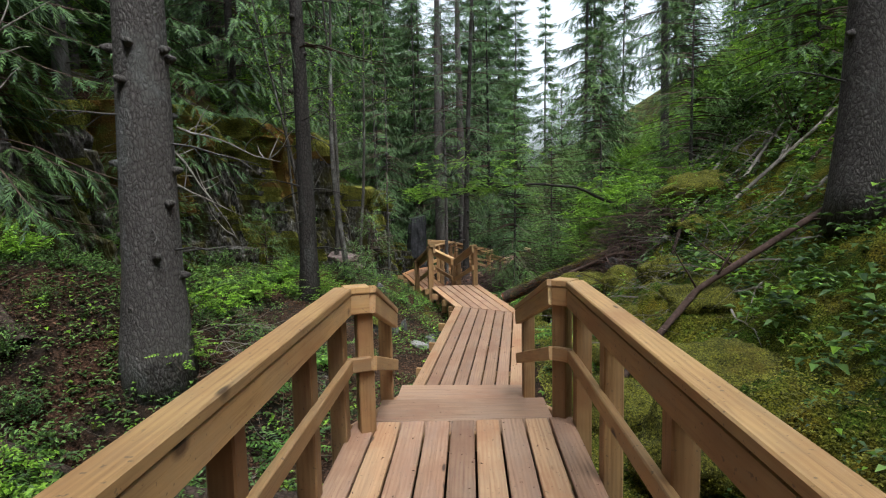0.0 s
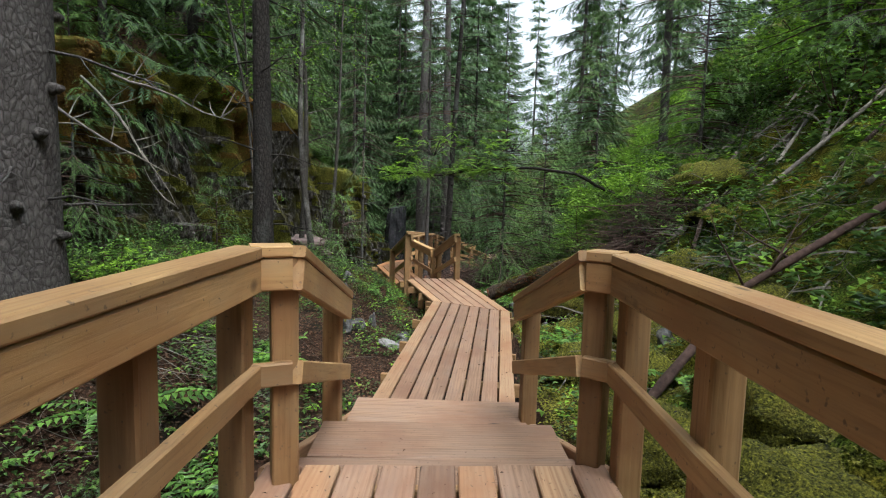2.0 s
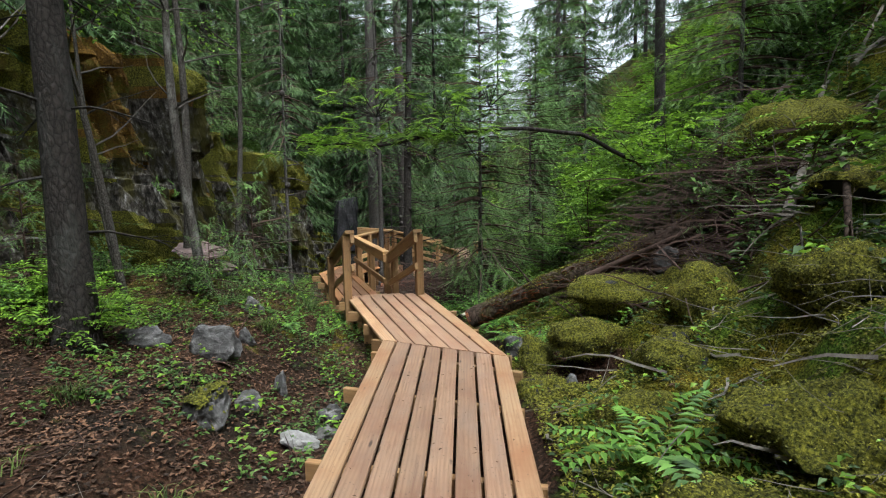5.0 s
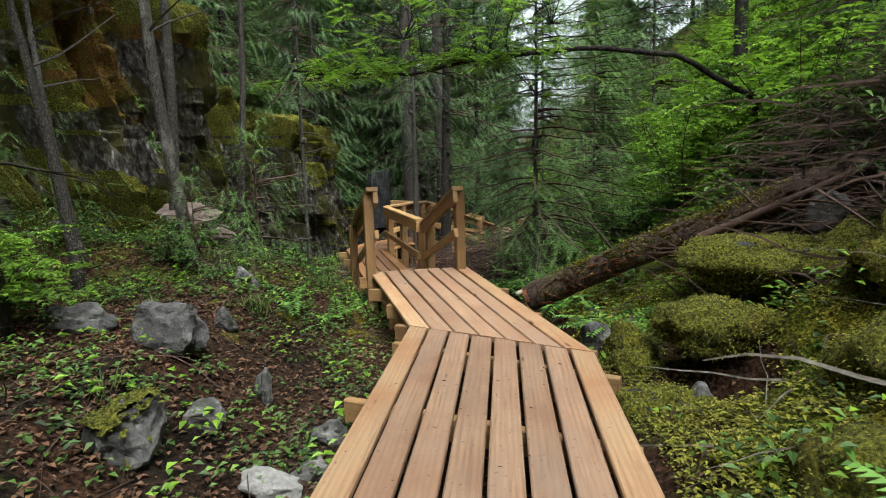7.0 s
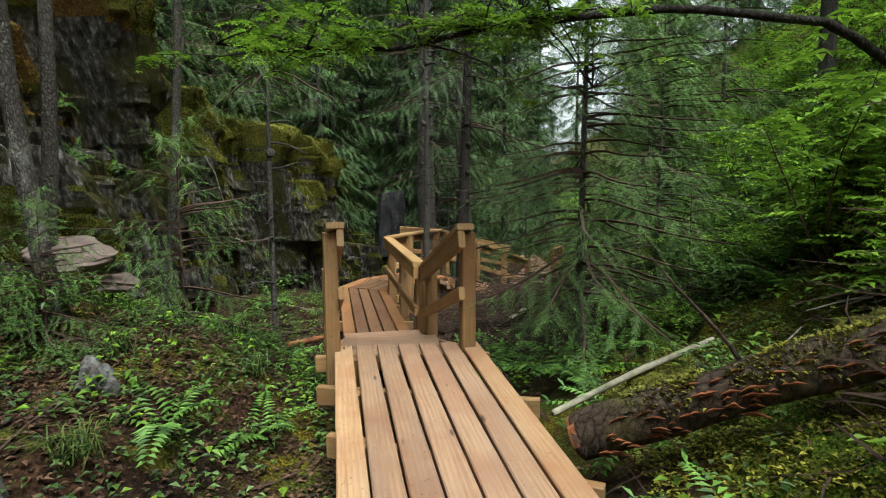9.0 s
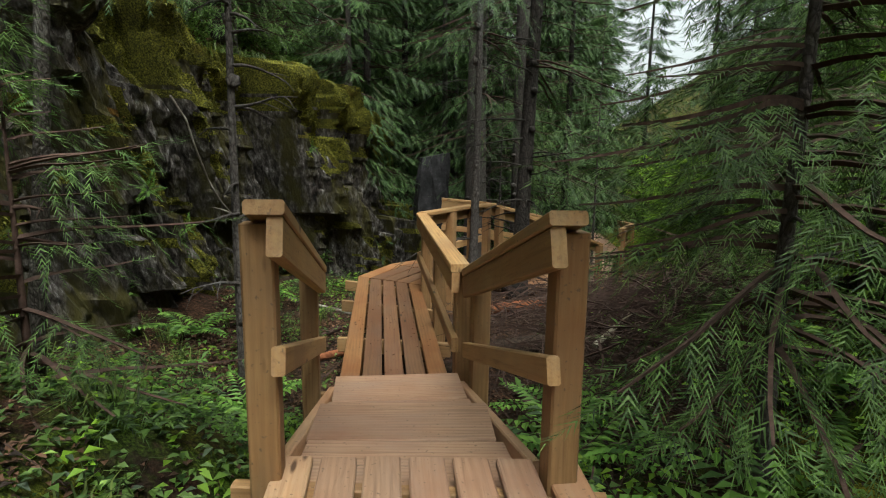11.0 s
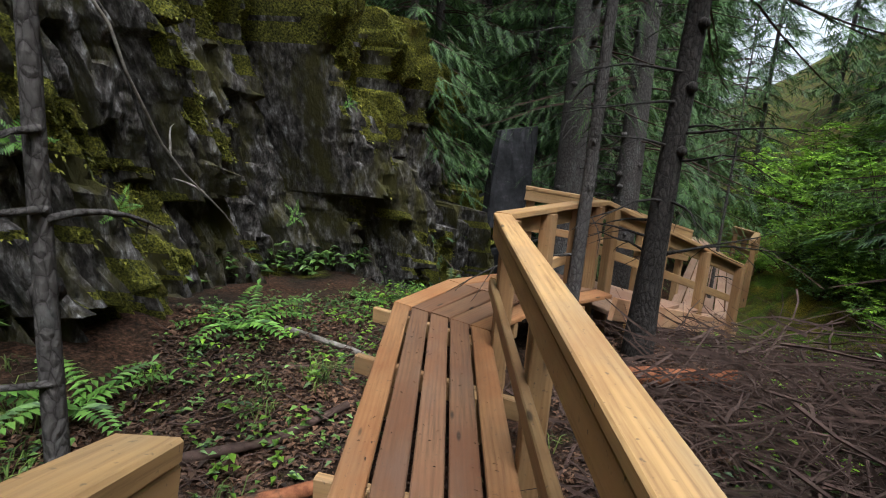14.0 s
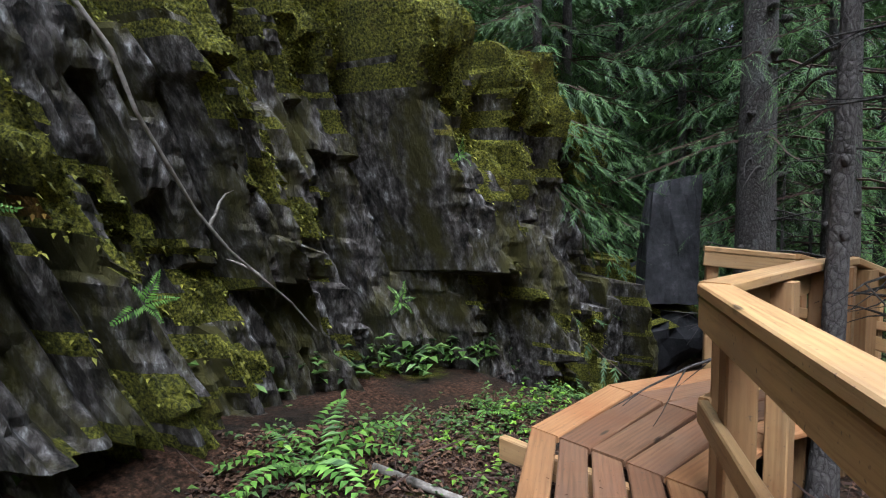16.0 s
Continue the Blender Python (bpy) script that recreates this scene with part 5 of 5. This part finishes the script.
def left_spot(r):
    y = r.uniform(3.0, 18.2)
    x = r.uniform(max(-4.2, lerp_table(y, CLIFF_X) + 0.1), 0.25 if y < 12 else -0.35 - 0.31 * (y - 12))
    d = nz(x, y, 0.9, 50) + 0.5 * nz(x, y, 2.6, 51)
    bare = smooth(1.6, 0.6, math.hypot((x + 1.1) / 1.2, (y - 8.1) / 1.3)) * 0.22
    if y > 13.2:
        return (x, y) if r.random() < 0.05 and x > lerp_table(y, CLIFF_X) + 0.3 else None
    return (x, y) if d > -0.12 + bare + r.uniform(-0.25, 0.25) else None


def right_spot(r):
    y = r.uniform(3.0, 20)
    x = r.uniform(1.55 if y < 12 else 0.6, 6.5)
    d = nz(x, y, 0.8, 60) + 0.5 * nz(x, y, 2.6, 61) + (0.25 if y > 10.5 else -0.1)
    return (x, y) if d > 0.02 + r.uniform(-0.2, 0.2) else None


def litter_spot(r):
    y = r.uniform(2.5, 19)
    return (r.uniform(max(-4.0, lerp_table(y, CLIFF_X)), 2.6), y)


def moss_spot(r):
    x, y = 1.55 + abs(r.gauss(0, 1.5)), r.uniform(2.6, 12)
    hollow = math.hypot((x - 2.26) / 0.32, (y - 9.36) / 0.2) < 1 or math.hypot((x - 2.05) / 0.26, (y - 8.92) / 0.19) < 1
    return None if hollow else (x, y)


herbs("low_herbs", "low green herbs covering the forest floor", M_HERB, 9500, left_spot, 0.022, 0.055, (3, 6), 0.13, 1)
herbs("bright_herbs", "bright green seedlings among the herbs", M_LEAF, 1500, left_spot, 0.03, 0.07, (3, 6), 0.2, 2)
def foot_spot(r):
    y = r.uniform(13.0, 18.0)
    return (r.uniform(lerp_table(y, CLIFF_X) + 0.35, -0.75 - 0.31 * (y - 13)), y)


herbs("foot_plants", "fresh green seedlings scattered below the rock face", M_LEAF, 80, foot_spot, 0.03, 0.065, (4, 8), 0.2, 31)


def back_spot(r):
    y = r.uniform(14.6, 18.2)
    return lerp_table(y, CLIFF_X) + 0.1 + abs(r.gauss(0, 0.35)), y


herbs("foot_plants", "small green herbs in the corner below the rock face", M_HERB, 120, back_spot, 0.03, 0.055, (3, 7), 0.2, 33)
herbs("low_herbs", "low green herbs between mossy stones", M_HERB, 6500, right_spot, 0.022, 0.06, (3, 6), 0.15, 3)
herbs("bright_herbs", "bright green leaves on the slope", M_LEAF, 2200, right_spot, 0.03, 0.07, (3, 6), 0.25, 4)
def bank_spot(r):
    y = r.uniform(-2, 22)
    x = lerp_table(y, CLIFF_X) - 0.55 - abs(r.gauss(0, 2.6))
    return (x, y)


def upper_spot(r):
    return (3.2 + abs(r.gauss(0, 4.5)), r.uniform(3, 36))


herbs("bank_herbs", "green undergrowth on the bank above the rock face", M_HERB, 6500, bank_spot, 0.05, 0.13, (4, 7), 0.4, 21)
herbs("slope_herbs", "green undergrowth high on the slope", M_HERB, 7000, upper_spot, 0.05, 0.13, (4, 7), 0.35, 22)
herbs("slope_leaves", "bright leaves high on the slope", M_LEAF, 2600, upper_spot, 0.05, 0.12, (3, 6), 0.45, 23)
herbs("leaf_litter", "brown fallen leaves and bark flakes", M_LITTER, 12000, litter_spot, 0.012, 0.045, (1, 3), 0.02, 5, "litter")
def corner_spot(r):
    y = r.uniform(12.6, 18.2)
    return r.uniform(lerp_table(y, CLIFF_X) + 0.1, -0.5 - 0.31 * (y - 12.6)), y


def near_spot(r):
    return r.uniform(-4.4, -0.3), r.uniform(2.4, 6.6)


herbs("low_herbs", "low green herbs on the bank beside the first handrail", M_HERB, 2000, near_spot, 0.022, 0.06, (3, 6), 0.16, 39)


def soil_spot(r):
    return r.uniform(-3.2, 0.15), r.uniform(4.6, 11.5)


herbs("leaf_litter", "brown needles, bark flakes and cones on the bank", M_LITTER, 15000, soil_spot, 0.012, 0.05, (1, 3), 0.02, 38, "litter")


def drop_spot(r):
    y = r.uniform(12.8, 19)
    return r.uniform(0.0 - 0.1 * (y - 13), 3.2), y


herbs("leaf_litter", "dark fallen leaves and bark flakes below the rock face", M_LITTER, 9000, corner_spot, 0.015, 0.05, (1, 3), 0.03, 35, "litter")
herbs("leaf_litter", "dark fallen leaves and bark flakes below the handrail", M_LITTER, 8000, drop_spot, 0.015, 0.05, (1, 3), 0.03, 36, "litter")
herbs("foot_plants", "broad fresh green leaves between litter and twigs", M_HERB, 190, corner_spot, 0.025, 0.05, (3, 6), 0.18, 37)
herbs("moss_tufts", "fine yellow-green moss tufts", M_FUZZ, 22000, moss_spot, 0.012, 0.032, (3, 5), 0.04, 6, "moss")


def blades(name, label, tufts, seed):
    r = random.Random(seed)
    g = Geo()
    for x, y, z, n, L in tufts:
        for _ in range(n):
            a = r.uniform(0, 6.28)
            q = Vector((x + r.gauss(0, 0.05), y + r.gauss(0, 0.05), z - 0.01))
            d = Vector((math.cos(a) * 0.5, math.sin(a) * 0.5, 1)).normalized()
            s = Vector((-math.sin(a), math.cos(a), 0)) * 0.003
            ln = L * r.uniform(0.6, 1.2)
            m = q + d * ln * 0.6
            e = m + Vector((math.cos(a), math.sin(a), -0.1)) * ln * 0.45
            g.add([tuple(q - s), tuple(q + s), tuple(m + s), tuple(m - s), tuple(e)], [(0, 1, 2, 3), (3, 2, 4)])
    tagged(new(name, g.mesh(name, M_GRASS)), label, "grass", kind="stuff")


r = random.Random(12)
tufts = [(*on_ground(x, y, 0), 60, 0.22) for x, y in ((-1.55, 15.05), (-1.3, 8.0), (-0.7, 9.9), (-0.6, 11.2), (-1.2, 10.8), (-2.0, 13.6), (-2.3, 13.2), (-0.95, 11.7), (-0.4, 7.2), (-2.4, 13.9))]
tufts += [(*on_ground(*left_spot_or, 0), 14, 0.16) for left_spot_or in ((r.uniform(-3, -0.2), r.uniform(5, 15)) for _ in range(70))]
for _ in range(150):
    y = r.uniform(14.5, 18.3)
    tufts.append((*cliff_point(y, r.uniform(0.86, 0.99)), 12, 0.2))
blades("grass", "thin green grass tufts", tufts, 13)


def face_fuzz():
    """Moss leaves standing off the mossy parts of the rock face."""
    r = random.Random(14)
    a, b = Geo(), Geo()
    for _ in range(36000):
        y, h = r.uniform(5.0, 19.5), r.uniform(0.2, 1.0)
        k = cliff_cover(y, h)
        if not k:
            continue
        p = Vector(cliff_point(y, h))
        leaf(b if k == 2 else a, p + Vector((0.008, 0, 0)), (1, r.uniform(-0.8, 0.8), r.uniform(-0.9, 0.5)), r.uniform(0.02, 0.05), 0.018, r)
    tagged(new("rock_moss", a.mesh("rock_moss", M_FUZZ)), "yellow-green moss cushions on the rock face", "moss", kind="stuff")
    tagged(new("rust_rock_moss", b.mesh("rust_rock_moss", M_FUZZ_RUST)), "rust-coloured moss cushions on the rock face", "moss", kind="stuff")


face_fuzz()


def deck_litter():
    """Needles and leaf scraps lying on the planks."""
    r = random.Random(15)
    g = Geo()
    for _ in range(420):
        k = r.random()
        if k < 0.45:
            y, z = r.uniform(0.5, 4.1), DA
            x = r.uniform(0.25, 1.6) - 0.04 * (y - 4)
        elif k < 0.75:
            y, z = r.uniform(5.4, 8.9), DB
            x = r.uniform(0.3, 1.35)
        else:
            t = r.random()
            y, z = 13.2 + 2.6 * t, DD
            x = r.uniform(-0.55, 0.05) - 0.9 * t
        a = r.uniform(0, 6.28)
        leaf(g, (x, y, z + 0.006), (math.cos(a), math.sin(a), 0.05), r.uniform(0.008, 0.03), r.choice((0.002, 0.003, 0.008)), r)
    tagged(new("deck_litter", g.mesh("deck_litter", M_LITTER)), "needles and leaf scraps lying on the planks", "litter", kind="stuff")


deck_litter()
